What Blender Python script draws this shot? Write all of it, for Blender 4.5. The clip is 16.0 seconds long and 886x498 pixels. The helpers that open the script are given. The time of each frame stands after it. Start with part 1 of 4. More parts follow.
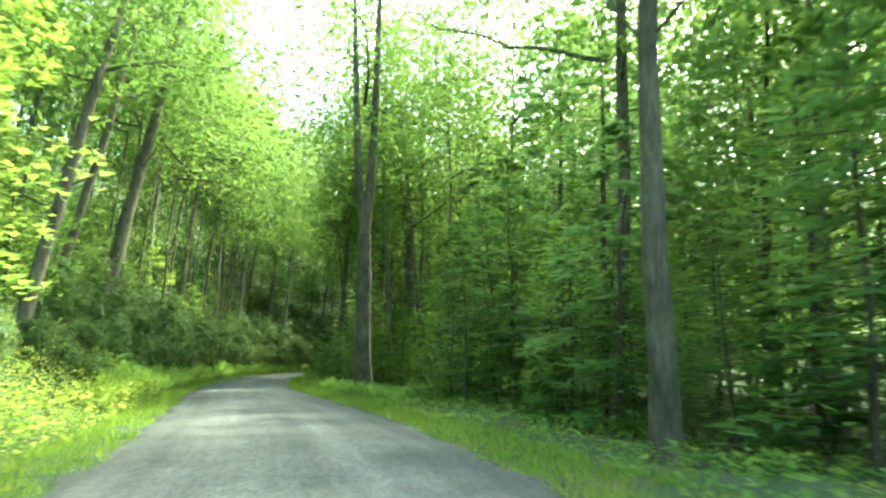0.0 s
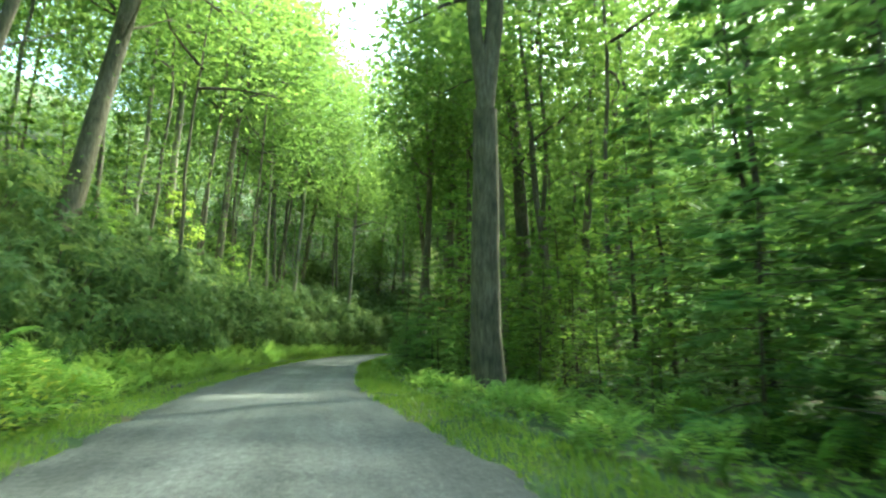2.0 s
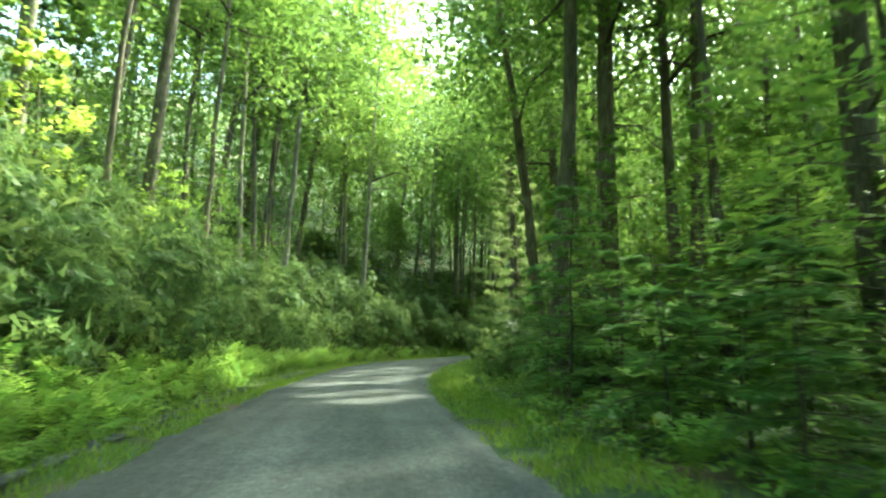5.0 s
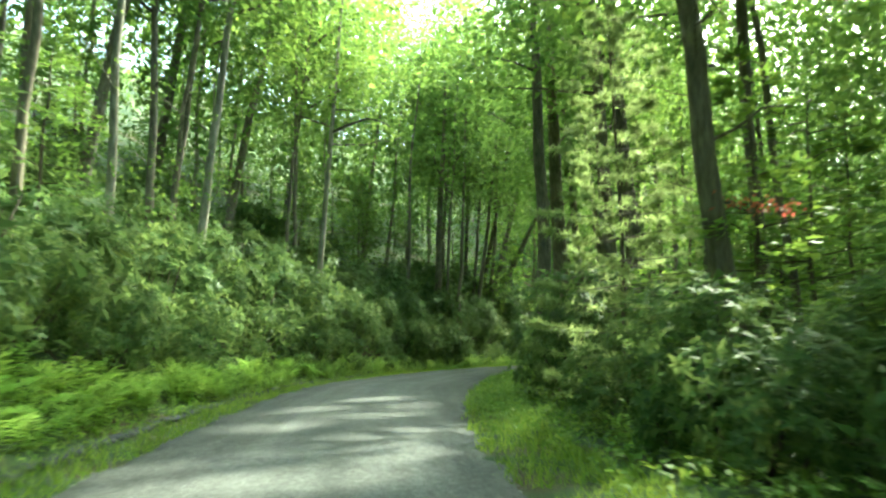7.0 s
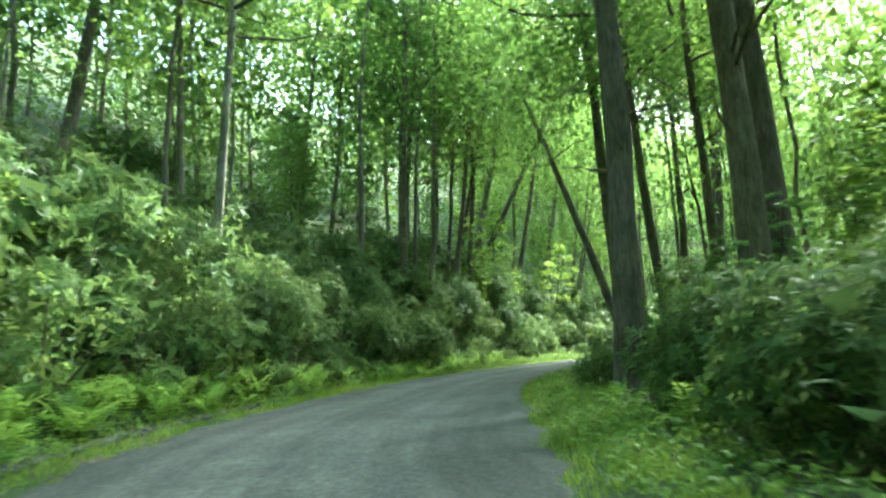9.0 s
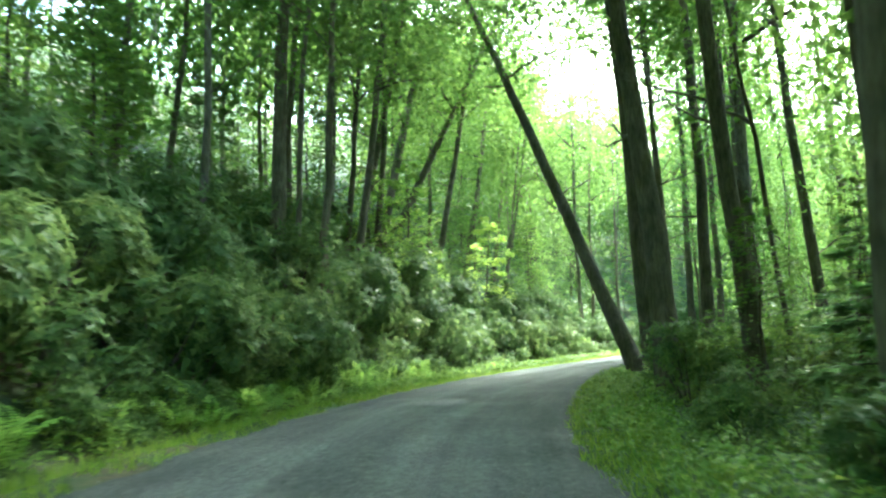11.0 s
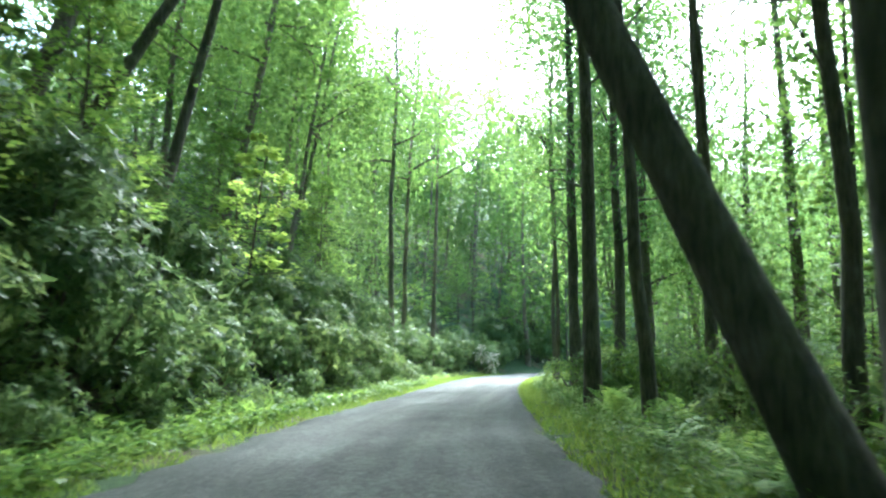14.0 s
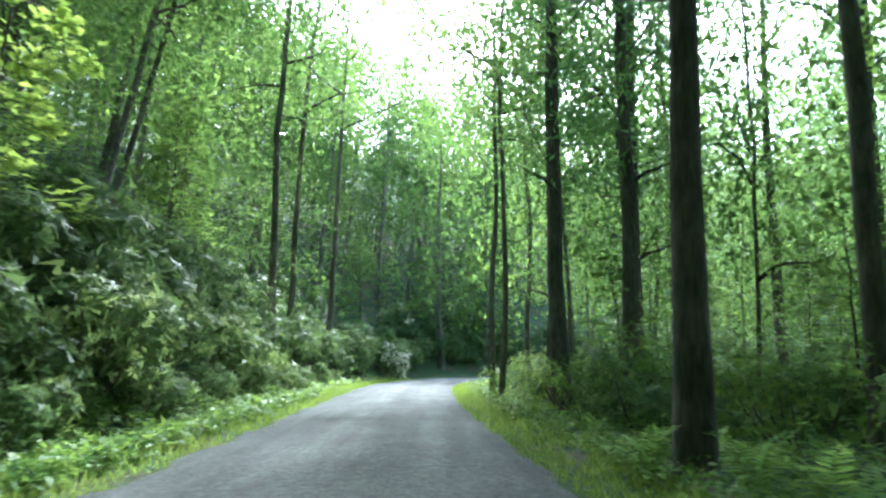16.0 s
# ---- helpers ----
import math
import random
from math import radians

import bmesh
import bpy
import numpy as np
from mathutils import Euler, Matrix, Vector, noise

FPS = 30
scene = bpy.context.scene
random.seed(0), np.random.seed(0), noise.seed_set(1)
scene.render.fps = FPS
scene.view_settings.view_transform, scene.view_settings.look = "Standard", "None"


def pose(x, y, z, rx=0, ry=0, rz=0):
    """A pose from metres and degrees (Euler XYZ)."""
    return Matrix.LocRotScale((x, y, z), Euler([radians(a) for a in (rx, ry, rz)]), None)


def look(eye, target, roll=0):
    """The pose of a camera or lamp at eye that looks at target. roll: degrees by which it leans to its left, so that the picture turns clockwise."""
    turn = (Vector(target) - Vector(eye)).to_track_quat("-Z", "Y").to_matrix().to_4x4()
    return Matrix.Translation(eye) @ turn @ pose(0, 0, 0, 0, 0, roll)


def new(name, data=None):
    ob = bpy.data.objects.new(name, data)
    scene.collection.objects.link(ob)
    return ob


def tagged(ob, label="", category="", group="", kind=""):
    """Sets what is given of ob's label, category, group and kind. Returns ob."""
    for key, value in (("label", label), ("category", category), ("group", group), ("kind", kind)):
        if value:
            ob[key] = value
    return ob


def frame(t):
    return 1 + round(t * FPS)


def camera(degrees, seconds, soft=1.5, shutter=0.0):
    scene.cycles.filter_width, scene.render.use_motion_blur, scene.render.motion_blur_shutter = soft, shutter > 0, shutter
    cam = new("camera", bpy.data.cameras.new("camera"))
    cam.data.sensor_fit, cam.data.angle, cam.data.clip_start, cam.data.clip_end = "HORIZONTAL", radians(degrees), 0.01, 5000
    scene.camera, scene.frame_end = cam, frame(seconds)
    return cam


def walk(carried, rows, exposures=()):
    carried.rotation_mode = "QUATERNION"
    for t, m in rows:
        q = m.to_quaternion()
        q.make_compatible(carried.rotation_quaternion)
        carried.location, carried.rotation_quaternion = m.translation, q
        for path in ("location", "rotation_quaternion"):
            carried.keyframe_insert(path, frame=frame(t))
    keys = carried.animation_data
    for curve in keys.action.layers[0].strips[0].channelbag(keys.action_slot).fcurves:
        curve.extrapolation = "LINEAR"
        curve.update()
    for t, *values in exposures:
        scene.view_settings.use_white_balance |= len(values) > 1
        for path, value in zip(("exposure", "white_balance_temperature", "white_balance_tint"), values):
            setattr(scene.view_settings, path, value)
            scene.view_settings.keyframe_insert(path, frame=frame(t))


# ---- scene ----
# ------------------------------------------------------------ camera
cam = camera(64.0, 16.0, soft=2.25, shutter=0.38)
PATH = [
    (0.0, 0.000, 0.000, 1.350, 99.037, -0.173, -0.002),
    (0.5, -0.744, 4.218, 1.350, 99.506, 0.147, 0.535),
    (1.0, -1.596, 8.337, 1.350, 99.056, -0.016, 0.478),
    (1.5, -2.496, 12.451, 1.350, 97.247, -0.037, 3.735),
    (2.0, -3.504, 16.432, 1.350, 97.367, 0.113, 5.156),
    (2.5, -4.583, 20.295, 1.350, 97.216, 0.315, 4.642),
    (3.0, -5.747, 24.209, 1.350, 96.480, 0.392, 7.103),
    (3.5, -6.983, 28.185, 1.350, 96.758, 0.888, 6.847),
    (4.0, -8.183, 32.082, 1.350, 97.101, 1.159, 6.283),
    (6.5, -12.600, 51.032, 1.350, 97.722, -0.143, 2.240),
    (7.0, -13.192, 54.932, 1.350, 97.990, 0.344, 1.426),
    (7.5, -13.665, 58.815, 1.350, 97.805, 0.929, 0.649),
    (8.0, -14.066, 62.701, 1.350, 97.782, 1.431, -0.180),
    (10.5, -14.436, 81.711, 1.350, 97.720, 2.687, -7.910),
    (11.0, -14.028, 85.313, 1.350, 97.836, 2.329, -10.853),
    (11.5, -13.443, 88.921, 1.350, 97.173, 1.687, -13.119),
    (12.0, -12.689, 92.433, 1.350, 97.572, 1.306, -15.525),
    (12.5, -11.790, 95.805, 1.350, 98.045, 0.991, -19.002),
    (13.0, -10.796, 99.040, 1.350, 98.305, 0.484, -21.516),
    (13.5, -9.587, 102.361, 1.350, 98.671, 0.455, -26.852),
    (14.0, -8.424, 105.112, 1.350, 98.888, 0.099, -28.903),
    (14.5, -7.011, 108.141, 1.350, 98.580, -0.230, -31.262),
    (15.0, -5.717, 110.713, 1.350, 98.821, -0.442, -33.937),
    (15.5, -4.243, 113.367, 1.350, 99.023, -0.674, -35.818),
    (16.0, -2.696, 116.013, 1.350, 99.032, -0.554, -37.293),
]
EXPOSURES = [(0.0, 3.5, 6800, -19), (0.5, 3.6, 6800, -18), (1.0, 3.25, 6600, -19), (1.5, 3.35, 6500, -18), (2.5, 3.5, 6400, -19), (4.0, 3.85, 6600, -16), (6.5, 3.9, 6700, -18), (7.5, 4.05, 6300, -14), (8.0, 4.15, 6000, -13),
             (10.5, 4.3, 5800, -12), (11.5, 4.2, 5500, -8), (12.5, 4.0, 5250, -3), (14.5, 3.35, 5200, 0), (15.5, 3.1, 5150, 2), (16.0, 3.1, 5100, 4)]
walk(cam, [(t, pose(*p)) for t, *p in PATH], exposures=EXPOSURES)

# ------------------------------------------------------------ daylight
SUN_FROM = Vector((0.66, 0.75, 0.0)).normalized()
SUN_HEIGHT = radians(46)
world = bpy.data.worlds.new("daylight")
scene.world = world
world.use_nodes = True
wn = world.node_tree.nodes
sky = wn.new("ShaderNodeTexSky")
sky.sky_type, sky.sun_disc = "NISHITA", False
sky.sun_elevation = SUN_HEIGHT
sky.sun_rotation = math.atan2(SUN_FROM.x, SUN_FROM.y)
sky.dust_density, sky.air_density = 4.0, 1.0
wn["Background"].inputs["Strength"].default_value = 0.15
world.node_tree.links.new(sky.outputs["Color"], wn["Background"].inputs["Color"])
sun = new("sun", bpy.data.lights.new("sun", "SUN"))
sun.data.energy, sun.data.angle, sun.data.color = 1.95, radians(2.5), (1.0, 0.95, 0.84)
sun.matrix_basis = look(SUN_FROM * 60 * math.cos(SUN_HEIGHT) + Vector((0, 0, 60 * math.sin(SUN_HEIGHT))), (0, 0, 0))


# ------------------------------------------------------------ materials
def node_material(name):
    m = bpy.data.materials.new(name)
    m.use_nodes = True
    t = m.node_tree
    b = t.nodes["Principled BSDF"]
    return m, t, b, lambda kind: t.nodes.new(kind), lambda a, c: t.links.new(a, c)


def ramp(t, stops):
    r = t.nodes.new("ShaderNodeValToRGB")
    el = r.color_ramp.elements
    while len(el) < len(stops):
        el.new(0.5)
    for e, (p, c) in zip(el, stops):
        e.position, e.color = p, (*c, 1)
    return r


def noise_tex(t, scale, detail=4.0, rough=0.55, coord="Object", stretch=None):
    c = t.nodes.new("ShaderNodeTexCoord")
    n = t.nodes.new("ShaderNodeTexNoise")
    n.inputs["Scale"].default_value, n.inputs["Detail"].default_value, n.inputs["Roughness"].default_value = scale, detail, rough
    if stretch:
        mp = t.nodes.new("ShaderNodeMapping")
        mp.inputs["Scale"].default_value = stretch
        t.links.new(c.outputs[coord], mp.inputs["Vector"])
        t.links.new(mp.outputs["Vector"], n.inputs["Vector"])
    else:
        t.links.new(c.outputs[coord], n.inputs["Vector"])
    return n


def leaf_material(name, dark, mid, light, gloss=0.45, through_leaf=0.45, rough=0.5, glow=1.8):
    """Leaf blades: every blade its own tint, lit from both sides."""
    m, t, b, N, L = node_material(name)
    g, o = N("ShaderNodeNewGeometry"), N("ShaderNodeObjectInfo")
    mix = N("ShaderNodeMath")
    mix.operation = "MULTIPLY_ADD"
    L(o.outputs["Random"], mix.inputs[0])
    mix.inputs[1].default_value = 0.45
    half = N("ShaderNodeMath")
    half.operation = "MULTIPLY"
    half.inputs[1].default_value = 0.6
    L(g.outputs["Random Per Island"], half.inputs[0])
    L(half.outputs[0], mix.inputs[2])
    dark, mid, light = [[1.18 * c for c in k] for k in (dark, mid, light)]
    dark = [0.55 * a + 0.45 * c for a, c in zip(dark, mid)]
    r = ramp(t, [(0.05, dark), (0.5, mid), (0.98, light)])
    L(mix.outputs[0], r.inputs["Fac"])
    L(r.outputs["Color"], b.inputs["Base Color"])
    b.inputs["Roughness"].default_value = rough
    b.inputs["Specular IOR Level"].default_value = gloss
    tr = N("ShaderNodeBsdfTranslucent")
    hsv = N("ShaderNodeHueSaturation")
    hsv.inputs["Hue"].default_value, hsv.inputs["Saturation"].default_value, hsv.inputs["Value"].default_value = 0.466, 0.95, glow
    L(r.outputs["Color"], hsv.inputs["Color"])
    L(hsv.outputs["Color"], tr.inputs["Color"])
    ms = N("ShaderNodeMixShader")
    ms.inputs["Fac"].default_value = through_leaf
    L(b.outputs["BSDF"], ms.inputs[1])
    L(tr.outputs["BSDF"], ms.inputs[2])
    L(ms.outputs["Shader"], t.nodes["Material Output"].inputs["Surface"])
    return m


def bark_material(name, low, high, scale=1.0):
    m, t, b, N, L = node_material(name)
    grain = noise_tex(t, 9.0 * scale, 6.0, 0.65, stretch=(1, 1, 0.16))
    patch = noise_tex(t, 1.1, 3.0)
    r = ramp(t, [(0.32, low), (0.7, high)])
    L(grain.outputs["Fac"], r.inputs["Fac"])
    r2 = ramp(t, [(0.35, (0.55, 0.6, 0.5)), (0.65, (1.15, 1.15, 1.1))])
    L(patch.outputs["Fac"], r2.inputs["Fac"])
    mul = N("ShaderNodeMixRGB")
    mul.blend_type = "MULTIPLY"
    mul.inputs["Fac"].default_value = 1.0
    L(r.outputs["Color"], mul.inputs["Color1"])
    L(r2.outputs["Color"], mul.inputs["Color2"])
    L(mul.outputs["Color"], b.inputs["Base Color"])
    b.inputs["Roughness"].default_value = 0.95
    bump = N("ShaderNodeBump")
    bump.inputs["Strength"].default_value, bump.inputs["Distance"].default_value = 0.8, 0.03
    L(grain.outputs["Fac"], bump.inputs["Height"])
    L(bump.outputs["Normal"], b.inputs["Normal"])
    return m


def litter_material():
    m, t, b, N, L = node_material("forest_floor")
    fine, wide = noise_tex(t, 14.0, 6.0, 0.7), noise_tex(t, 0.45, 4.0)
    r = ramp(t, [(0.3, (0.035, 0.028, 0.015)), (0.55, (0.10, 0.075, 0.04)), (0.8, (0.20, 0.14, 0.075))])
    g = ramp(t, [(0.3, (0.014, 0.032, 0.009)), (0.75, (0.055, 0.105, 0.025))])
    L(fine.outputs["Fac"], r.inputs["Fac"])
    L(fine.outputs["Fac"], g.inputs["Fac"])
    k = ramp(t, [(0.34, (0.1, 0.1, 0.1)), (0.5, (1, 1, 1))])
    L(wide.outputs["Fac"], k.inputs["Fac"])
    mx = N("ShaderNodeMixRGB")
    L(k.outputs["Color"], mx.inputs["Fac"])
    L(r.outputs["Color"], mx.inputs["Color1"])
    L(g.outputs["Color"], mx.inputs["Color2"])
    L(mx.outputs["Color"], b.inputs["Base Color"])
    b.inputs["Roughness"].default_value = 1.0
    bump = N("ShaderNodeBump")
    bump.inputs["Strength"].default_value, bump.inputs["Distance"].default_value = 0.9, 0.06
    L(fine.outputs["Fac"], bump.inputs["Height"])
    L(bump.outputs["Normal"], b.inputs["Normal"])
    return m


def gravel_material():
    """Packed grey gravel, with two paler wheel tracks by the strip's own UV (u across, v along, in metres)."""
    m, t, b, N, L = node_material("gravel")
    uv = N("ShaderNodeUVMap")
    sep = N("ShaderNodeSeparateXYZ")
    L(uv.outputs["UV"], sep.inputs[0])
    grain = noise_tex(t, 9.0, 10.0, 0.86)
    pebble = N("ShaderNodeTexVoronoi")
    pebble.inputs["Scale"].default_value = 24.0
    tc = N("ShaderNodeTexCoord")
    L(tc.outputs["Object"], pebble.inputs["Vector"])
    blot = noise_tex(t, 0.55, 5.0, 0.6)
    streak = N("ShaderNodeTexNoise")
    mp = N("ShaderNodeMapping")
    mp.inputs["Scale"].default_value = (2.2, 0.12, 1.0)
    L(uv.outputs["UV"], mp.inputs["Vector"])
    L(mp.outputs["Vector"], streak.inputs["Vector"])
    streak.inputs["Scale"].default_value, streak.inputs["Detail"].default_value = 1.0, 5.0
    add = N("ShaderNodeMath")
    add.operation = "ADD"
    L(grain.outputs["Fac"], add.inputs[0])
    sc = N("ShaderNodeMath")
    sc.operation = "MULTIPLY_ADD"
    sc.inputs[1].default_value, sc.inputs[2].default_value = 0.30, -0.15
    L(streak.outputs["Fac"], sc.inputs[0])
    L(sc.outputs[0], add.inputs[1])
    add2 = N("ShaderNodeMath")
    add2.operation = "ADD"
    sc2 = N("ShaderNodeMath")
    sc2.operation = "MULTIPLY_ADD"
    sc2.inputs[1].default_value, sc2.inputs[2].default_value = 0.26, -0.13
    L(blot.outputs["Fac"], sc2.inputs[0])
    L(add.outputs[0], add2.inputs[0])
    L(sc2.outputs[0], add2.inputs[1])
    r = ramp(t, [(0.28, (0.033, 0.035, 0.034)), (0.5, (0.088, 0.092, 0.089)), (0.72, (0.185, 0.189, 0.182))])
    L(add2.outputs[0], r.inputs["Fac"])
    tint = ramp(t, [(0.0, (0.5, 0.5, 0.5)), (0.3, (0.95, 0.95, 0.95)), (0.7, (1.2, 1.2, 1.2))])
    L(pebble.outputs["Distance"], tint.inputs["Fac"])
    mul = N("ShaderNodeMixRGB")
    mul.blend_type = "MULTIPLY"
    mul.inputs["Fac"].default_value = 1.0
    L(r.outputs["Color"], mul.inputs["Color1"])
    L(tint.outputs["Color"], mul.inputs["Color2"])
    part_way = N("ShaderNodeMath")
    part_way.operation = "DIVIDE"
    L(sep.outputs["X"], part_way.inputs[0])
    part_way.inputs[1].default_value = 5.3
    ruts = ramp(t, [(0.03, (0.70, 0.72, 0.70)), (0.18, (0.90, 0.90, 0.90)), (0.33, (1.16, 1.15, 1.14)), (0.5, (0.90, 0.91, 0.90)), (0.67, (1.16, 1.15, 1.14)), (0.82, (0.90, 0.90, 0.90)), (0.97, (0.70, 0.72, 0.70))])
    L(part_way.outputs[0], ruts.inputs["Fac"])
    worn = N("ShaderNodeMixRGB")
    worn.blend_type = "MULTIPLY"
    worn.inputs["Fac"].default_value = 1.0
    L(mul.outputs["Color"], worn.inputs["Color1"])
    L(ruts.outputs["Color"], worn.inputs["Color2"])
    L(worn.outputs["Color"], b.inputs["Base Color"])
    b.inputs["Roughness"].default_value = 0.95
    b.inputs["Specular IOR Level"].default_value = 0.15
    bump = N("ShaderNodeBump")
    bump.inputs["Strength"].default_value, bump.inputs["Distance"].default_value = 0.7, 0.025
    L(add.outputs[0], bump.inputs["Height"])
    L(bump.outputs["Normal"], b.inputs["Normal"])
    return m


def stone_material(name, low, high):
    m, t, b, N, L = node_material(name)
    n = noise_tex(t, 7.0, 6.0, 0.7)
    r = ramp(t, [(0.3, low), (0.7, high)])
    L(n.outputs["Fac"], r.inputs["Fac"])
    L(r.outputs["Color"], b.inputs["Base Color"])
    b.inputs["Roughness"].default_value = 0.7
    bump = N("ShaderNodeBump")
    bump.inputs["Distance"].default_value = 0.02
    L(n.outputs["Fac"], bump.inputs["Height"])
    L(bump.outputs["Normal"], b.inputs["Normal"])
    return m


LEAF_CANOPY = leaf_material("canopy_leaf", (0.030, 0.076, 0.014), (0.052, 0.120, 0.021), (0.100, 0.182, 0.030), 0.22, 0.62, glow=1.6)
LEAF_YOUNG = leaf_material("young_leaf", (0.038, 0.098, 0.016), (0.070, 0.155, 0.024), (0.140, 0.235, 0.034), 0.22, 0.58)
LEAF_RHODO = leaf_material("rhododendron_leaf", (0.027, 0.060, 0.019), (0.051, 0.100, 0.028), (0.104, 0.160, 0.042), 0.11, 0.42, 0.5)
LEAF_NEEDLE = leaf_material("needle", (0.038, 0.098, 0.028), (0.070, 0.160, 0.040), (0.125, 0.230, 0.052), 0.22, 0.58)
LEAF_FERN = leaf_material("fern_leaf", (0.066, 0.155, 0.026), (0.115, 0.225, 0.036), (0.19, 0.305, 0.05), 0.25, 0.5)
LEAF_GRASS = leaf_material("grass_blade", (0.042, 0.104, 0.014), (0.074, 0.152, 0.019), (0.138, 0.218, 0.027), 0.15, 0.45)
LEAF_WEED = leaf_material("weed_leaf", (0.042, 0.098, 0.016), (0.074, 0.15, 0.022), (0.135, 0.21, 0.034), 0.12, 0.4)
LEAF_PINE = leaf_material("pine_needle", (0.068, 0.12, 0.040), (0.11, 0.168, 0.056), (0.17, 0.235, 0.08), 0.25, 0.6)
# Yellow-green weeds of the first bank, with sunlight added to their own colour.
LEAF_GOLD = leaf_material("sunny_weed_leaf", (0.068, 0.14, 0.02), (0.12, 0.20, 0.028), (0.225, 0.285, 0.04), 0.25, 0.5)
# Sunlight is put into this leaf colour: brighter and yellower than the young leaves.
LEAF_SUNNY = leaf_material("sunlit_maple_leaf", (0.065, 0.145, 0.022), (0.115, 0.21, 0.03), (0.18, 0.275, 0.04), 0.25, 0.6)
LEAF_DEAD = leaf_material("withered_leaf", (0.12, 0.045, 0.02), (0.22, 0.08, 0.03), (0.30, 0.12, 0.045), 0.2, 0.4)
LEAF_PALE = leaf_material("pale_leaf", (0.15, 0.20, 0.10), (0.26, 0.29, 0.18), (0.44, 0.41, 0.33), 0.3, 0.3)
BARK_GREY = bark_material("grey_bark", (0.056, 0.046, 0.031), (0.188, 0.162, 0.114), 1.6)
BARK_DARK = bark_material("dark_bark", (0.052, 0.045, 0.035), (0.172, 0.15, 0.116), 1.8)
BARK_PALE = bark_material("pale_bark", (0.085, 0.078, 0.060), (0.25, 0.235, 0.19), 1.3)
TWIG = bark_material("twig_bark", (0.035, 0.028, 0.02), (0.11, 0.09, 0.065), 2.0)
FLOOR = litter_material()
GRAVEL = gravel_material()
SLATE = stone_material("wet_slate", (0.012, 0.014, 0.017), (0.06, 0.066, 0.075))
PEBBLE = stone_material("pebble", (0.10, 0.10, 0.10), (0.34, 0.34, 0.33))


# ------------------------------------------------------------ mesh helpers
def mesh_of(name, verts, faces, material, smooth=False, uv=None):
    """A mesh from arrays of points and of faces with one number of corners."""
    verts, faces = np.asarray(verts, dtype=np.float32), np.asarray(faces, dtype=np.int32)
    n, k = faces.shape
    me = bpy.data.meshes.new(name)
    me.vertices.add(len(verts))
    me.vertices.foreach_set("co", verts.ravel())
    me.loops.add(n * k)
    me.loops.foreach_set("vertex_index", faces.ravel())
    me.polygons.add(n)
    me.polygons.foreach_set("loop_start", np.arange(0, n * k, k, dtype=np.int32))
    if smooth:
        me.polygons.foreach_set("use_smooth", np.ones(n, dtype=bool))
    me.materials.append(material)
    if uv is not None:
        layer = me.uv_layers.new(name="UVMap")
        layer.data.foreach_set("uv", np.asarray(uv, dtype=np.float32)[faces.ravel()].ravel())
    me.update(calc_edges=True)
    return me


def part(name, me, parent, label="", m=None):
    ob = new(name, me)
    ob.parent = parent
    if m is not None:
        ob.matrix_basis = m
    if label:
        ob["label"] = label
    return ob


def thing(name, m, label, category, group="", kind=""):
    ob = new(name)
    ob.empty_display_size = 0.2
    ob.matrix_basis = m
    return tagged(ob, label, category, group, kind)


def unit(a):
    return a / np.maximum(np.linalg.norm(a, axis=-1, keepdims=True), 1e-9)


def tube(points, radii, sides=8, flare=0.0, rng=None, lump=0.0):
    """Rings of a bent, tapering stem: points and quads."""
    points, radii = np.asarray(points, float), np.asarray(radii, float)
    tangent = unit(np.gradient(points, axis=0))
    ref = np.array([1.0, 0.3, 0.1])
    a = unit(np.cross(tangent, ref))
    b = np.cross(tangent, a)
    ang = np.arange(sides) * 2 * np.pi / sides
    r = radii[:, None] * np.ones(sides)[None, :]
    if rng is not None and lump:
        r = r * (1 + lump * rng.standard_normal(r.shape))
    if flare:
        low = np.exp(-np.arange(len(points)) / 1.1)
        r = r * (1 + flare * low[:, None] * (0.7 + 0.5 * np.cos(5 * ang + 1.0))[None, :])
    v = points[:, None, :] + r[..., None] * (np.cos(ang)[None, :, None] * a[:, None, :] + np.sin(ang)[None, :, None] * b[:, None, :])
    k = np.arange(len(points) - 1)[:, None] * sides
    i = np.arange(sides)[None, :]
    j = (i + 1) % sides
    f = np.stack([k + i, k + j, k + sides + j, k + sides + i], -1).reshape(-1, 4)
    return v.reshape(-1, 3), f


def join(pieces):
    vs, fs, n = [], [], 0
    for v, f in pieces:
        vs.append(v)
        fs.append(f + n)
        n += len(v)
    return np.concatenate(vs), np.concatenate(fs)


def blades(p, d, up, length, width, fold=0.15):
    """Four-cornered leaf blades, folded along the midrib."""
    d = unit(d)
    side = unit(np.cross(d, up))
    nrm = np.cross(side, d)
    length, width = np.asarray(length)[:, None], np.asarray(width)[:, None]
    mid = p + d * length * 0.45
    v = np.stack([p, mid + side * width / 2 + nrm * width * fold, p + d * length, mid - side * width / 2 + nrm * width * fold], 1)
    return v.reshape(-1, 3), np.arange(len(p) * 4).reshape(-1, 4)


def small_blades(p, d, up, length, width):
    """Three-cornered leaf blades for needles, inner and distant foliage."""
    d = unit(d)
    side = unit(np.cross(d, up))
    length, width = np.asarray(length)[:, None], np.asarray(width)[:, None]
    low = p + d * length * 0.12
    v = np.stack([low - side * width / 2, low + side * width / 2, p + d * length * 1.08], 1)
    return v.reshape(-1, 3), np.arange(len(p) * 3).reshape(-1, 3)


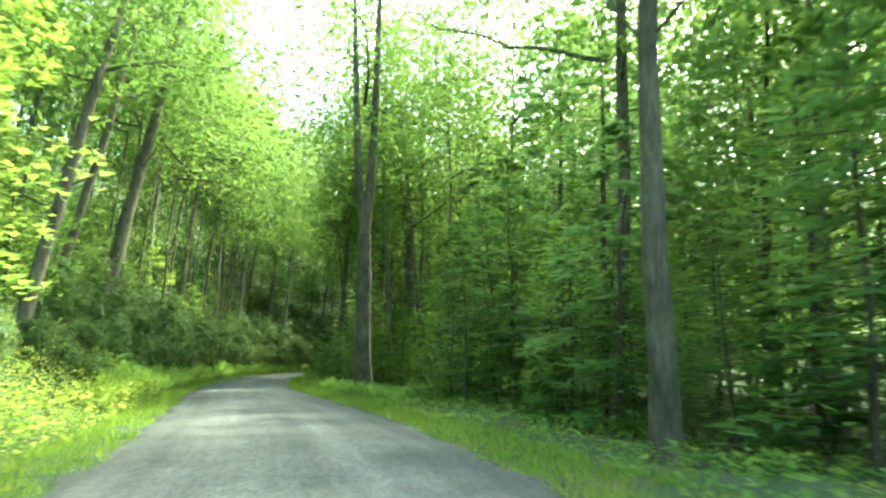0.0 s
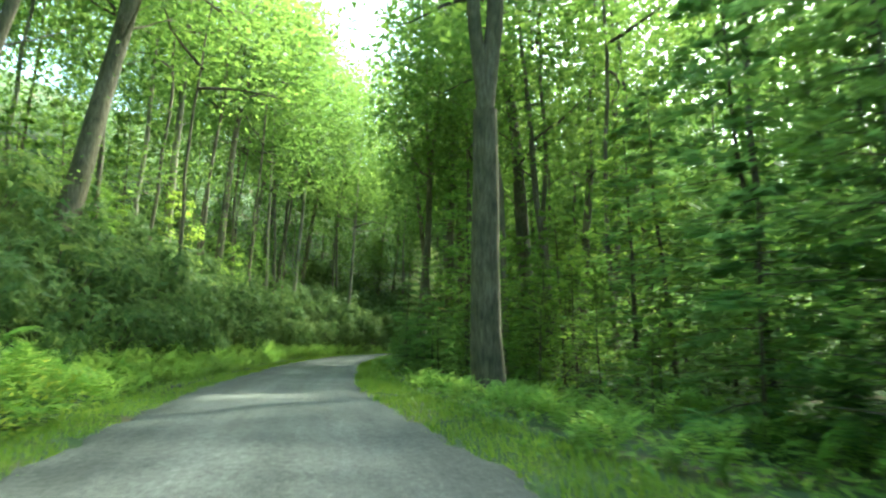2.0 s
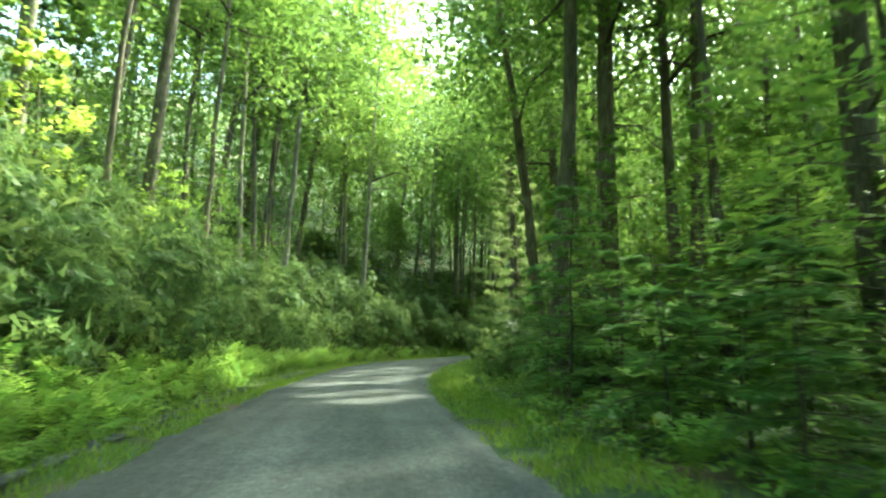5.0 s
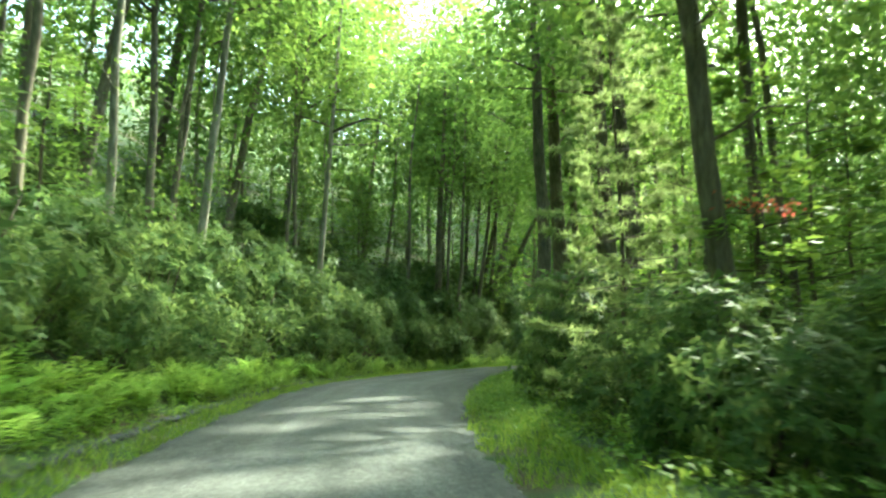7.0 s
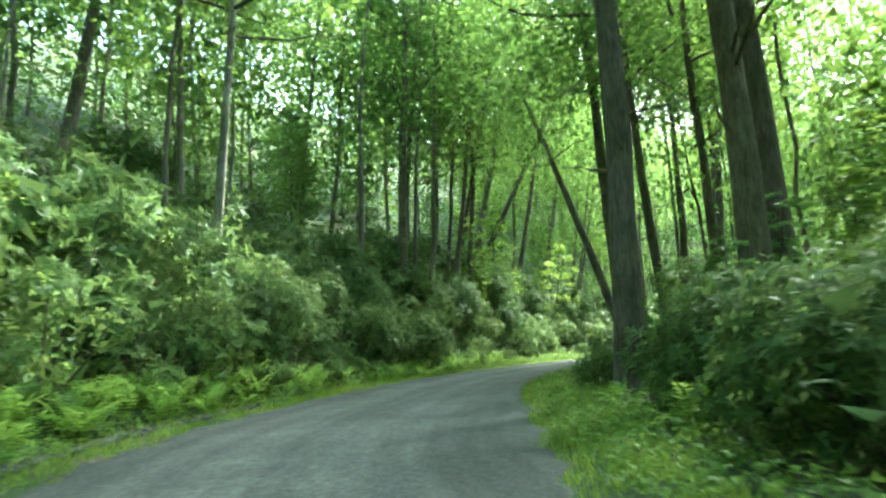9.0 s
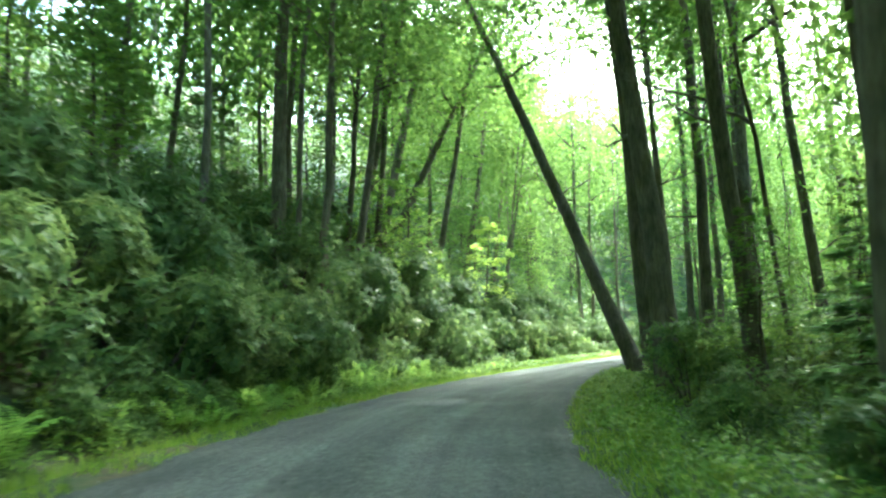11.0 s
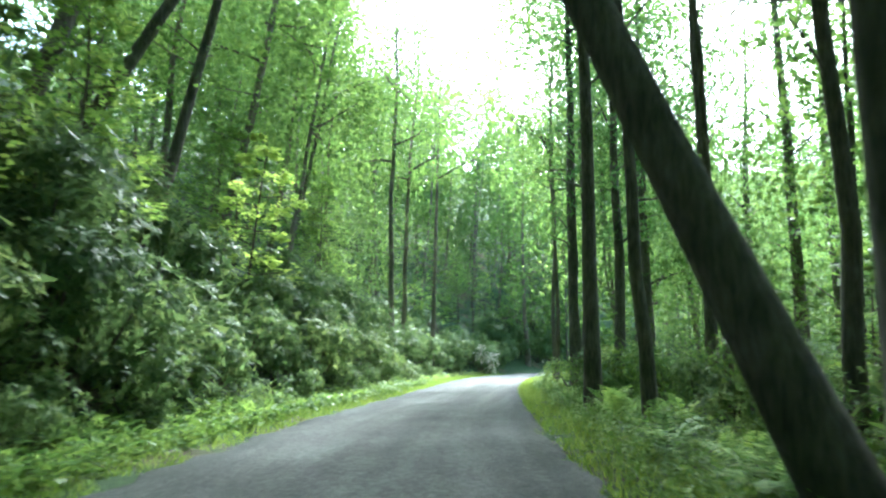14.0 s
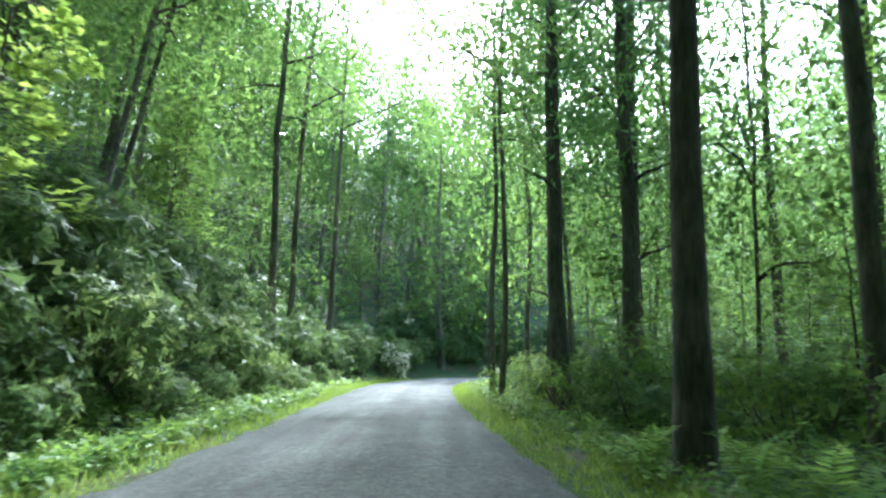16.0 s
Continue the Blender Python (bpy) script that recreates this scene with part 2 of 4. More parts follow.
# ------------------------------------------------------------ the lie of the land
LEFT_EDGE = [(-1.2, -40), (-1.6, -12), (-3.0, 2), (-4.9, 11), (-7.2, 19), (-9.8, 27.6), (-12.2, 36.2), (-14.6, 47.5), (-16.5, 57.8), (-17.7, 67), (-18.5, 76),
             (-18.4, 84), (-16.7, 92.5), (-14.7, 99.3), (-11.8, 106.2), (-8.4, 112.6), (-3.4, 120.6), (2.8, 129.2), (8.6, 137.3), (16.0, 147.4), (23.0, 155.6), (32, 162.5), (44, 167), (60, 169), (85, 170)]
RIGHT_EDGE = [(4.2, -40), (3.6, -12), (2.2, 2), (0.4, 11), (-1.9, 19), (-5.0, 28.2), (-7.9, 37.2), (-10.3, 48.2), (-12.2, 58.5), (-13.1, 67), (-13.1, 75),
              (-12.6, 82), (-11.3, 91.5), (-9.8, 96.8), (-7.0, 103.5), (-3.9, 109.8), (0.2, 116.8), (6.2, 126), (12.0, 134.4), (19.5, 144.4), (26.0, 151.6), (34, 157.2), (45, 161.2), (60, 163), (85, 164)]


def smooth_line(pts, per=8):
    p = np.array(pts, float)
    p = np.vstack([2 * p[0] - p[1], p, 2 * p[-1] - p[-2]])
    out = []
    for i in range(1, len(p) - 2):
        for t in np.arange(per) / per:
            a, b, c, d = p[i - 1:i + 3]
            out.append(0.5 * (2 * b + (c - a) * t + (2 * a - 5 * b + 4 * c - d) * t * t + (3 * b - a - 3 * c + d) * t ** 3))
    out.append(p[-2])
    return np.array(out)


EDGE_L, EDGE_R = smooth_line(LEFT_EDGE), smooth_line(RIGHT_EDGE)
MID = (EDGE_L + EDGE_R) / 2
ALONG = np.concatenate([[0], np.cumsum(np.linalg.norm(np.diff(MID, axis=0), axis=1))])


SEG = MID[1:] - MID[:-1]
SEG_LEN2 = (SEG ** 2).sum(1)
HALF = np.linalg.norm(EDGE_L - EDGE_R, axis=1) / 2


def lateral(x, y):
    """Metres beyond the road's left edge (positive) or right edge (negative; 0 on the road), and the way along it."""
    x, y = np.ravel(np.asarray(x, float)), np.ravel(np.asarray(y, float))
    side, along = np.empty(len(x)), np.empty(len(x))
    for k in range(0, len(x), 4000):
        q = np.stack([x[k:k + 4000], y[k:k + 4000]], 1)
        ap = q[:, None, :] - MID[None, :-1, :]
        t = np.clip((ap * SEG[None]).sum(2) / SEG_LEN2[None], 0, 1)
        off = ap - t[..., None] * SEG[None]
        d = (off ** 2).sum(2)
        i = d.argmin(1)
        j = np.arange(len(q))
        t, off, d = t[j, i], off[j, i], np.sqrt(d[j, i])
        half = HALF[i] * (1 - t) + HALF[i + 1] * t
        sgn = np.sign(SEG[i, 0] * off[:, 1] - SEG[i, 1] * off[:, 0])
        side[k:k + 4000] = np.where(d < half, 0.0, sgn * (d - half))
        along[k:k + 4000] = ALONG[i] + t * (ALONG[i + 1] - ALONG[i])
    return side, along


def wobble(x, y, s):
    return (np.sin(x * 0.9 * s + 1.3 * np.sin(y * 0.7 * s)) + np.sin(y * 1.1 * s + 1.7 * np.sin(x * 0.6 * s + 2))) / 2


def land(x, y):
    x, y = np.asarray(x, float), np.asarray(y, float)
    n, st = lateral(x, y)
    n, xr, yr = n.reshape(x.shape), x, y
    left = np.interp(n, [0, 0.8, 1.2, 1.6, 2.3, 3.2, 6.0, 10.0, 30.0, 70.0, 160.0, 1500.0], [-0.03, 0.0, -0.12, -0.05, 0.12, 0.6, 3.1, 6.2, 20.0, 44.0, 70.0, 90.0])
    right = np.interp(-n, [0, 1.5, 4.0, 12.0, 30.0, 70.0, 200.0, 1500.0], [-0.03, -0.02, -0.25, -0.7, -0.8, 8.0, 48.0, 80.0])
    z = np.where(n > 0, left, np.where(n < 0, right, -0.12))
    rough = np.clip((np.abs(n) - 0.6) / 3.0, 0, 1)
    return z + rough * (0.16 * wobble(xr, yr, 1.0) + 0.25 * wobble(xr, yr, 0.21))


def height(x, y):
    return float(land(np.array([x]), np.array([y]))[0])


def grid_lines(lo, hi, step, far, n):
    out = np.geomspace(step * 2, far, n)
    return np.concatenate([lo - out[::-1], np.arange(lo, hi + step / 2, step), hi + out])


gx, gy = grid_lines(-56, 75, 0.9, 1500, 16), grid_lines(-30, 195, 0.9, 1500, 16)
X, Y = np.meshgrid(gx, gy)
Z = land(X, Y)
rows_n, cols_n = X.shape
ids = np.arange(rows_n * cols_n).reshape(rows_n, cols_n)
quads = np.stack([ids[:-1, :-1], ids[:-1, 1:], ids[1:, 1:], ids[1:, :-1]], -1).reshape(-1, 4)
ground = new("ground", mesh_of("ground", np.stack([X, Y, Z], -1).reshape(-1, 3), quads, FLOOR, True))
tagged(ground, "brown leaf litter and moss on the forest floor", "ground", kind="structure")

# the road: a crowned strip of packed gravel whose edges break up
rs = np.random.default_rng(3)
dense = 4
idx = np.linspace(0, len(MID) - 1, (len(MID) - 1) * dense + 1)
lft = np.stack([np.interp(idx, np.arange(len(MID)), EDGE_L[:, k]) for k in (0, 1)], 1)
rgt = np.stack([np.interp(idx, np.arange(len(MID)), EDGE_R[:, k]) for k in (0, 1)], 1)
alg = np.interp(idx, np.arange(len(MID)), ALONG)
acr = np.array([-0.05, -0.02, 0.0, 0.06, 0.15, 0.25, 0.37, 0.5, 0.63, 0.75, 0.85, 0.94, 1.0, 1.02, 1.05])
crown_h = np.array([-0.16, -0.05, -0.005, 0.012, 0.02, 0.012, 0.03, 0.04, 0.03, 0.012, 0.02, 0.012, -0.005, -0.05, -0.16])
v, uvs = [], []
for i in range(len(idx)):
    wide = np.linalg.norm(rgt[i] - lft[i])
    jag = 0.02 * np.sin(alg[i] * 1.9) + 0.015 * np.sin(alg[i] * 4.7 + 1) + 0.008 * rs.standard_normal()
    for k, a in enumerate(acr):
        u = a + (jag if k < 4 else -jag if k > 10 else 0)
        p = lft[i] * (1 - u) + rgt[i] * u
        v.append((p[0], p[1], crown_h[k] + 0.012 * math.sin(alg[i] * 0.8 + k)))
        uvs.append((u * wide, alg[i]))
w = len(acr)
ids = np.arange(len(v)).reshape(-1, w)
quads = np.stack([ids[:-1, :-1], ids[:-1, 1:], ids[1:, 1:], ids[1:, :-1]], -1).reshape(-1, 4)
road = new("road", mesh_of("road", v, quads, GRAVEL, True, uvs))
tagged(road, "single-track road of packed grey gravel through woods", "road", kind="structure")


# ------------------------------------------------------------ trees
def crown_mesh(seed, count, radius, tall, leaf, material, flat=0.55, clumps=64, slim=0.62, bare_limbs=True):
    """Leaf clumps round the limb tips of a crown whose foot is at the origin, and the limbs that carry them."""
    g = np.random.default_rng(seed)
    tips, limbs = [], []
    for i in range(clumps):
        h = tall * (0.02 + 0.96 * (i + g.random()) / clumps)
        reach = radius * (0.30 + 0.70 * g.random()) * math.sin(math.pi * (0.24 + 0.72 * h / tall)) ** 0.6
        a = i * 2.4 + g.random()
        tip = np.array([reach * math.cos(a), reach * math.sin(a), h])
        tips.append(tip)
        if bare_limbs and i % 15 == 0:
            z0 = max(0.0, h - reach * (0.4 + 0.5 * g.random()))
            t = np.linspace(0, 1, 7)[:, None]
            bend = g.standard_normal(3) * 0.09 * reach
            pts = np.array([0, 0, z0]) * (1 - t) + tip * t + bend * np.sin(np.pi * t) + g.standard_normal((7, 3)) * 0.018 * reach * t
            limbs.append(mesh_of("limb", *tube(pts, np.linspace(0.035 + 0.012 * reach, 0.008, 7), 5), TWIG, True))
    tips = np.array(tips)
    per = count // clumps
    c = np.repeat(tips, per, 0)
    spread = radius * 0.19
    p = c + g.standard_normal((len(c), 3)) * np.array([spread, spread, spread * flat])
    d = g.standard_normal((len(c), 3)) * np.array([1, 1, 0.45]) + np.array([0, 0, -0.25])
    up = np.array([0, 0, 1.0]) + 0.8 * g.standard_normal((len(c), 3))
    ln = leaf * (0.7 + 0.6 * g.random(len(c)))
    return mesh_of("crown", *small_blades(p, d, up, ln, ln * slim), material), limbs


SHAPES = [(3.6, 11), (4.2, 12), (3.0, 10), (3.8, 13), (3.3, 9), (4.5, 11)]
CROWNS = [crown_mesh(10 + i, 4300, r, h, 0.235, LEAF_CANOPY, clumps=80) for i, (r, h) in enumerate(SHAPES)]
FAR_CROWNS = [crown_mesh(30 + i, 1900, r, h, 0.36, LEAF_CANOPY, bare_limbs=False) for i, (r, h) in enumerate(SHAPES)]
PINE_CROWNS = [crown_mesh(40 + i, 4400, r, h, 0.24, LEAF_NEEDLE, 0.22, 50, 0.26) for i, (r, h) in enumerate([(2.8, 12), (3.2, 14), (2.5, 11)])]


def stem_points(base, lean, tall, g, bend=0.012, n=14):
    """Points of a trunk from its base upwards; lean: metres sideways for each metre up."""
    t = np.linspace(0, 1, n)
    w = np.cumsum(g.standard_normal((n, 2)) * bend * tall / n * 2.2, 0)
    w -= w[0]
    z = t * tall
    return np.stack([base[0] + lean[0] * z + w[:, 0], base[1] + lean[1] * z + w[:, 1], base[2] - 0.15 + z], 1)


def tree(x0, y0, lean, dia, tall, seed, bark, foot=0.45, crown=None, label="", category="tree", group="forest trees", fork=0.0, size=1.0, bare=False, reach=(0.0, 0.0)):
    g = np.random.default_rng(seed)
    z = height(x0, y0)
    for _ in range(3):
        bx, by = x0 + lean[0] * z, y0 + lean[1] * z
        z = height(bx, by)
    root = thing("tree", Matrix.Translation((bx, by, z)), label, category, group)
    pts = stem_points((0, 0, 0), lean, tall, g, 0.012 if seed < 320 else 0.024)
    rad = dia / 2 * np.interp(np.linspace(0, 1, len(pts)), [0, 0.06, 0.5, 1], [1.12, 1.0, 0.72, 0.16])
    if fork:
        k = int(np.searchsorted(pts[:, 2], fork))
        part("trunk", mesh_of("trunk", *tube(pts[:k + 1], rad[:k + 1], 10, 0.35, g, 0.03), bark, True), root)
        for sx, r in ((-1, 0.62), (1, 0.74)):
            t = np.linspace(0, 1, 9)
            out = np.array([sx * 0.9, 0.25 * sx, 0])
            stem = pts[k] + t[:, None] * (np.array([lean[0], lean[1], 1]) * (tall - fork)) + out * (np.sqrt(t) * (0.30 + 0.03 * (tall - fork)))[:, None]
            part("fork_stem", mesh_of("fork_stem", *tube(stem, rad[k] * r * np.linspace(1.08, 0.2, 9), 8, 0, g, 0.03), bark, True), root)
    else:
        part("trunk", mesh_of("trunk", *tube(pts, rad, 10, 0.35, g, 0.03), bark, True), root)
    if seed < 360 and not fork:
        # a few crooked, mostly leafless boughs below the crown
        for j in range(3):
            h = tall * g.uniform(0.2, 0.46)
            at = np.array([np.interp(h, pts[:, 2], pts[:, 0]), np.interp(h, pts[:, 2], pts[:, 1]), h])
            a, far = g.uniform(0, 6.28), g.uniform(1.0, 2.8)
            t = np.linspace(0, 1, 7)[:, None]
            bough = at + np.array([math.cos(a), math.sin(a), g.uniform(0.1, 0.9)]) * far * t + np.cumsum(g.standard_normal((7, 3)) * 0.07, 0) * t
            r0 = max(0.02, dia * 0.10)
            twigs = [tube(bough, np.linspace(r0, 0.008, 7), 5)]
            for k in (2, 3, 4, 5):
                d = unit(bough[k + 1] - bough[k] + 0.12 * far * g.standard_normal(3))
                twigs.append(tube(np.array([bough[k], bough[k] + d * far * 0.16, bough[k] + d * far * 0.30 + (0, 0, 0.06)]), [r0 * 0.4, r0 * 0.25, 0.004], 3))
            part("bough", mesh_of("bough", *join(twigs), bark, True), root)
    if not bare:
        leaves, limbs = crown if crown else CROWNS[g.integers(len(CROWNS))]
        zc = tall * foot
        at = np.array([np.interp(zc, pts[:, 2], pts[:, 0]), np.interp(zc, pts[:, 2], pts[:, 1]), zc])
        slant = Matrix(((1, 0, reach[0], 0), (0, 1, reach[1], 0), (0, 0, 1, 0), (0, 0, 0, 1)))
        m = Matrix.Translation(at) @ slant @ Matrix.Rotation(g.random() * 6.28, 4, "Z") @ Matrix.Diagonal((size, size, (tall * (1.04 - foot)) / 11.5, 1))
        for limb in limbs:
            part("limb", limb, root, m=m)
        part("crown", leaves, root, m=m)
    return root


# x and y at road height, lean per metre up, trunk's width, height, bark
G, K, P = BARK_GREY, BARK_DARK, BARK_PALE
STANDING = [
    (3.6, 11.8, -.035, -.10, .42, 22, K), (5.2, 21.3, .01, -.13, .46, 24, K), (12.8, 24, 0, 0, .38, 22, K),
    (-5.4, 60.8, .032, .006, .39, 22, G), (-4.8, 60.5, .031, -.013, .39, 23, G), (-2.1, 55.6, -.088, -.086, .82, 27, K), (-1.4, 50.5, -.087, -.126, .36, 22, K),
    (.5, 54.8, .06, -.004, .5, 25, K), (2.4, 57, .03, 0, .65, 25, K), (-7.2, 60.6, .02, .02, .6, 25, G),
    (-8.55, 66.9, -.115, -.07, .42, 23, G), (-1.1, 72.1, -.03, -.02, .36, 24, K), (-6.8, 69.7, -.019, -.039, .30, 23, K), (-9.5, 86.5, -.01, -.006, .64, 27, K),
    (-7.9, 91.4, -.028, -.064, .82, 27, G), (-2.5, 97.3, -.03, 0, .42, 24, K), (-.5, 99, -.03, .02, .36, 23, K), (-6.5, 86, 0, .05, .75, 26, G), (-4.7, 88.4, -.05, 0, .8, 26, K),
    (-2.3, 108.2, -.047, -.003, .52, 26, K), (-5.2, 101.7, -.02, .08, .6, 26, K), (.9, 109.9, -.02, -.04, .48, 24, K), (3.4, 110.7, .06, .03, .55, 25, K),
    (-3.3, 101, -.13, -.1, .46, 23, K), (8.5, 113, -.1, -.08, .5, 24, K), (5.7, 121.6, .013, .001, .44, 27, K), (11.7, 129.7, .08, .094, .5, 27, K),
    (3.8, 117.4, -.011, .039, .31, 25, K), (21, 125.2, -.08, -.06, .6, 25, K), (30, 129, 0, 0, .7, 26, K), (22.5, 129, .155, .078, .42, 24, K),
    (19.9, 133.4, -.056, -.047, .62, 25, K), (13.1, 128.3, .05, .05, .45, 27, K), (10.3, 121.1, .02, .02, .4, 27, K),
    (-13.2, 21.2, .15, .15, .42, 20, K), (-19.7, 34, .197, .031, .43, 24, G), (-19.6, 38.6, .118, .166, .8, 27, G), (-25.8, 59.9, .064, .008, .55, 27, P),
    (-29.6, 82.2, .15, .05, .5, 27, K), (-24.9, 77.8, .02, -.02, .31, 26, P),
    (-28.3, 95, .17, .08, .5, 28, G), (-33, 96, .17, -.08, .6, 28, K), (-25.4, 86.1, .08, .03, .41, 27, P),
    (-26.1, 83.7, .006, -.014, .36, 26, K), (-23.3, 98.4, -.015, -.019, .28, 26, K), (-21.8, 96.5, .07, -.012, .36, 26, P),
    (-15.3, 113, .05, -.09, .58, 26, G), (-13, 121, .04, .04, .35, 26, K), (-14.8, 113.7, .071, -.157, .24, 25, K),
    (-12.2, 117.3, .121, .044, .4, 25, K), (-12.5, 119.2, .081, -.028, .32, 22, K), (-11.2, 124.4, .232, .262, .6, 24, K), (-12.3, 127, .19, -.3, .45, 24, K),
    (-12.8, 132.7, .497, -.117, .52, 22, K), (-6.7, 131.9, .194, -.093, .42, 23, K), (3, 151.5, .08, -.16, .38, 24, K), (.8, 139.5, .2, .2, .28, 22, K),
    (-3.1, 138.3, .2, .06, .46, 24, K), (1.9, 144.5, .18, -.01, .25, 22, K)
]
TREE_AT = []
BARK_WORDS = {G.name: "grey-barked", K.name: "dark-barked", P.name: "pale smooth-barked"}
for i, (x, y, lx, ly, dia, tall, bark) in enumerate(STANDING):
    n = float(lateral(np.array([x]), np.array([y]))[0][0])
    # Crowns at the bend are raised and slanted over the road to shade the bank.
    pine, bend, bank = n < 0 and y > 124, n < 0 and 80 < y <= 124, n > 0 and 60 < y < 100
    tree(x, y, (lx, ly), dia, tall, 100 + i, bark, 0.24 if pine else (0.52 if y < 104 else 0.63 if y < 116 else 0.67) if bend else 0.44 if n > 0 else 0.42, PINE_CROWNS[i % 3] if pine else (CROWNS if abs(n) < 12 else FAR_CROWNS)[i % 6],
         "%s %s with a high crown above the road" % (BARK_WORDS[bark.name], "pine trunk" if pine else "woodland tree"), "tree",
         size=((1.5 if y < 104 else 1.3 if y < 116 else 1.1) if bend else 1.4 if bank else 1.2 if n > 0 else 1.05) + 0.25 * ((i * 7) % 5) / 5, reach=(-0.45 if y < 104 else -0.3, 0.1) if bend else (0.42, 0) if bank else (0, 0))
    TREE_AT.append((x + lx * 3, y + ly * 3))
# trees with a look of their own
tree(-4.0, 36.7, (.004, -.10), .8, 27, 301, G, 0.42, CROWNS[1], "thick pale-grey forked tree at the roadside", "tree", fork=8.0, size=1.6)
tree(-8.7, 59.5, (.049, -.058), .48, 23, 302, G, 0.5, CROWNS[2], "grey forked tree beside the bend of the road", "tree", fork=10.8, size=1.5)
tree(-26.4, 68.6, (.12, .008), .6, 27, 303, G, 0.6, CROWNS[3], "grey tree forked high on the bank", "tree", fork=13.0)
tree(-2.5, 108.7, (-.251, .335), .52, 22, 304, K, 0.55, CROWNS[4], "dark tree leaning far out over the road", "tree", size=0.9)
snag = tree(17.5, 154, (.06, .06), .36, 27, 305, G, bare=True, label="nearly bare grey tree against the sky", category="tree")
for k, (h, a, far, up) in enumerate([(15.5, -0.6, 6.5, 0.55), (18.0, 2.6, 4.2, 0.7), (20.0, -0.9, 5.0, 0.9), (21.5, 2.2, 3.6, 1.0), (22.5, -0.2, 3.4, 1.2), (24.0, 1.4, 2.6, 1.3)]):
    gb = np.random.default_rng(900 + k)
    t = np.linspace(0, 1, 8)[:, None]
    bough = np.array([.06 * h, .06 * h, h]) + np.array([math.cos(a), math.sin(a), up]) * far * t + np.cumsum(gb.standard_normal((8, 3)) * 0.10, 0) * t
    twigs = [tube(bough, np.linspace(0.085, 0.02, 8), 6)]
    for q in (2, 3, 4, 5, 6):
        d = unit(bough[q + 1] - bough[q] + 0.3 * gb.standard_normal(3))
        twigs.append(tube(np.array([bough[q], bough[q] + d * 0.7, bough[q] + d * 1.5 + (0, 0, 0.3)]), [0.035, 0.022, 0.008], 4))
    part("bough", mesh_of("bough", *join(twigs), TWIG, True), snag)
# Added trees; from the fourteenth on, high crowns out of view shade the road.
for i, (x, y, lx, ly, size) in enumerate([(17.5, 138.5, 0, 0, 1.3), (21, 143, 0, .02, 1.3), (-28.5, 78, .2, 0, 1.45), (-28, 89, .2, -.04, 1.5), (-26.5, 66, .16, .05, 1.3), (-3.6, 83, -.06, .02, 1.5), (2.0, 90, -.03, .02, 1.5), (6.5, 84, 0, .03, 1.5),
                                          (24.5, 141, .02, .03, 1.2), (27.5, 147, .03, 0, 1.2), (13.5, 151, .05, -.03, 1.2), (10.5, 146, .04, .02, 1.1), (33, 150, 0, 0, 1.3), (-17.5, 108, .2, .02, 1.4), (-15, 117, .22, -.06, 1.4), (4.5, 113, -.1, 0, 1.3), (8.5, 119, -.08, .02, 1.3), (16, 134.2, 0, 0, 1.5), (-13.5, 112, .16, 0, 1.4), (-10.5, 122, .16, -.05, 1.4)]):
    tree(x, y, (lx * 0.3, ly), .24 + .04 * (i % 4), 27 + i % 3, 320 + i, (G, K)[i % 2], 0.46 if i < 13 else 0.64, CROWNS[i % 6], "%s woodland tree with a wide leafy crown" % BARK_WORDS[(G, K)[i % 2].name], "tree", size=size, reach=(lx, ly))
    TREE_AT.append((x, y))
# crowns that close over the first stretch of the road
for i, (x, y, lx, ly, size) in enumerate([(-23.4, 48, .25, .02, 1.5), (-24.6, 56, .24, -.05, 1.5), (-25.6, 64.5, .26, .03, 1.5), (-26.8, 74, .25, -.03, 1.6), (-26, 85, .22, .02, 1.5),
                                          (-3.6, 47, -.1, .02, 1.5), (-5.2, 56, -.12, 0, 1.5), (-4.4, 73, -.08, .03, 1.8), (-4.6, 79, -.09, -.02, 1.8), (.5, 43, -.04, 0, 1.5), (3.8, 37.5, -.03, .02, 1.5), (-1.2, 51, -.05, 0, 1.5), (-19.6, 42, .3, 0, 1.6), (-24.4, 97, .3, 0, 1.6), (-24.8, 72, .3, .02, 1.7), (-21.4, 52, .32, .02, 1.7)]):
    tree(x, y, (lx * 0.25, ly), .20 + .03 * (i % 3), 25 + i % 3, 340 + i, K if x > -12 else (G, K)[i % 2], 0.5, CROWNS[(i + 2) % 6], "%s tree leaning its leafy crown over the road" % BARK_WORDS[(K if x > -12 else (G, K)[i % 2]).name], "tree", size=size, reach=(lx * (1.9 if x < -12 else 6.5 if y > 70 else 3.0), ly))
    TREE_AT.append((x, y))
TREE_AT += [(-4, 36.6), (-8.7, 59.5), (-26.4, 68.6), (-2.5, 108.7), (17.5, 154)]

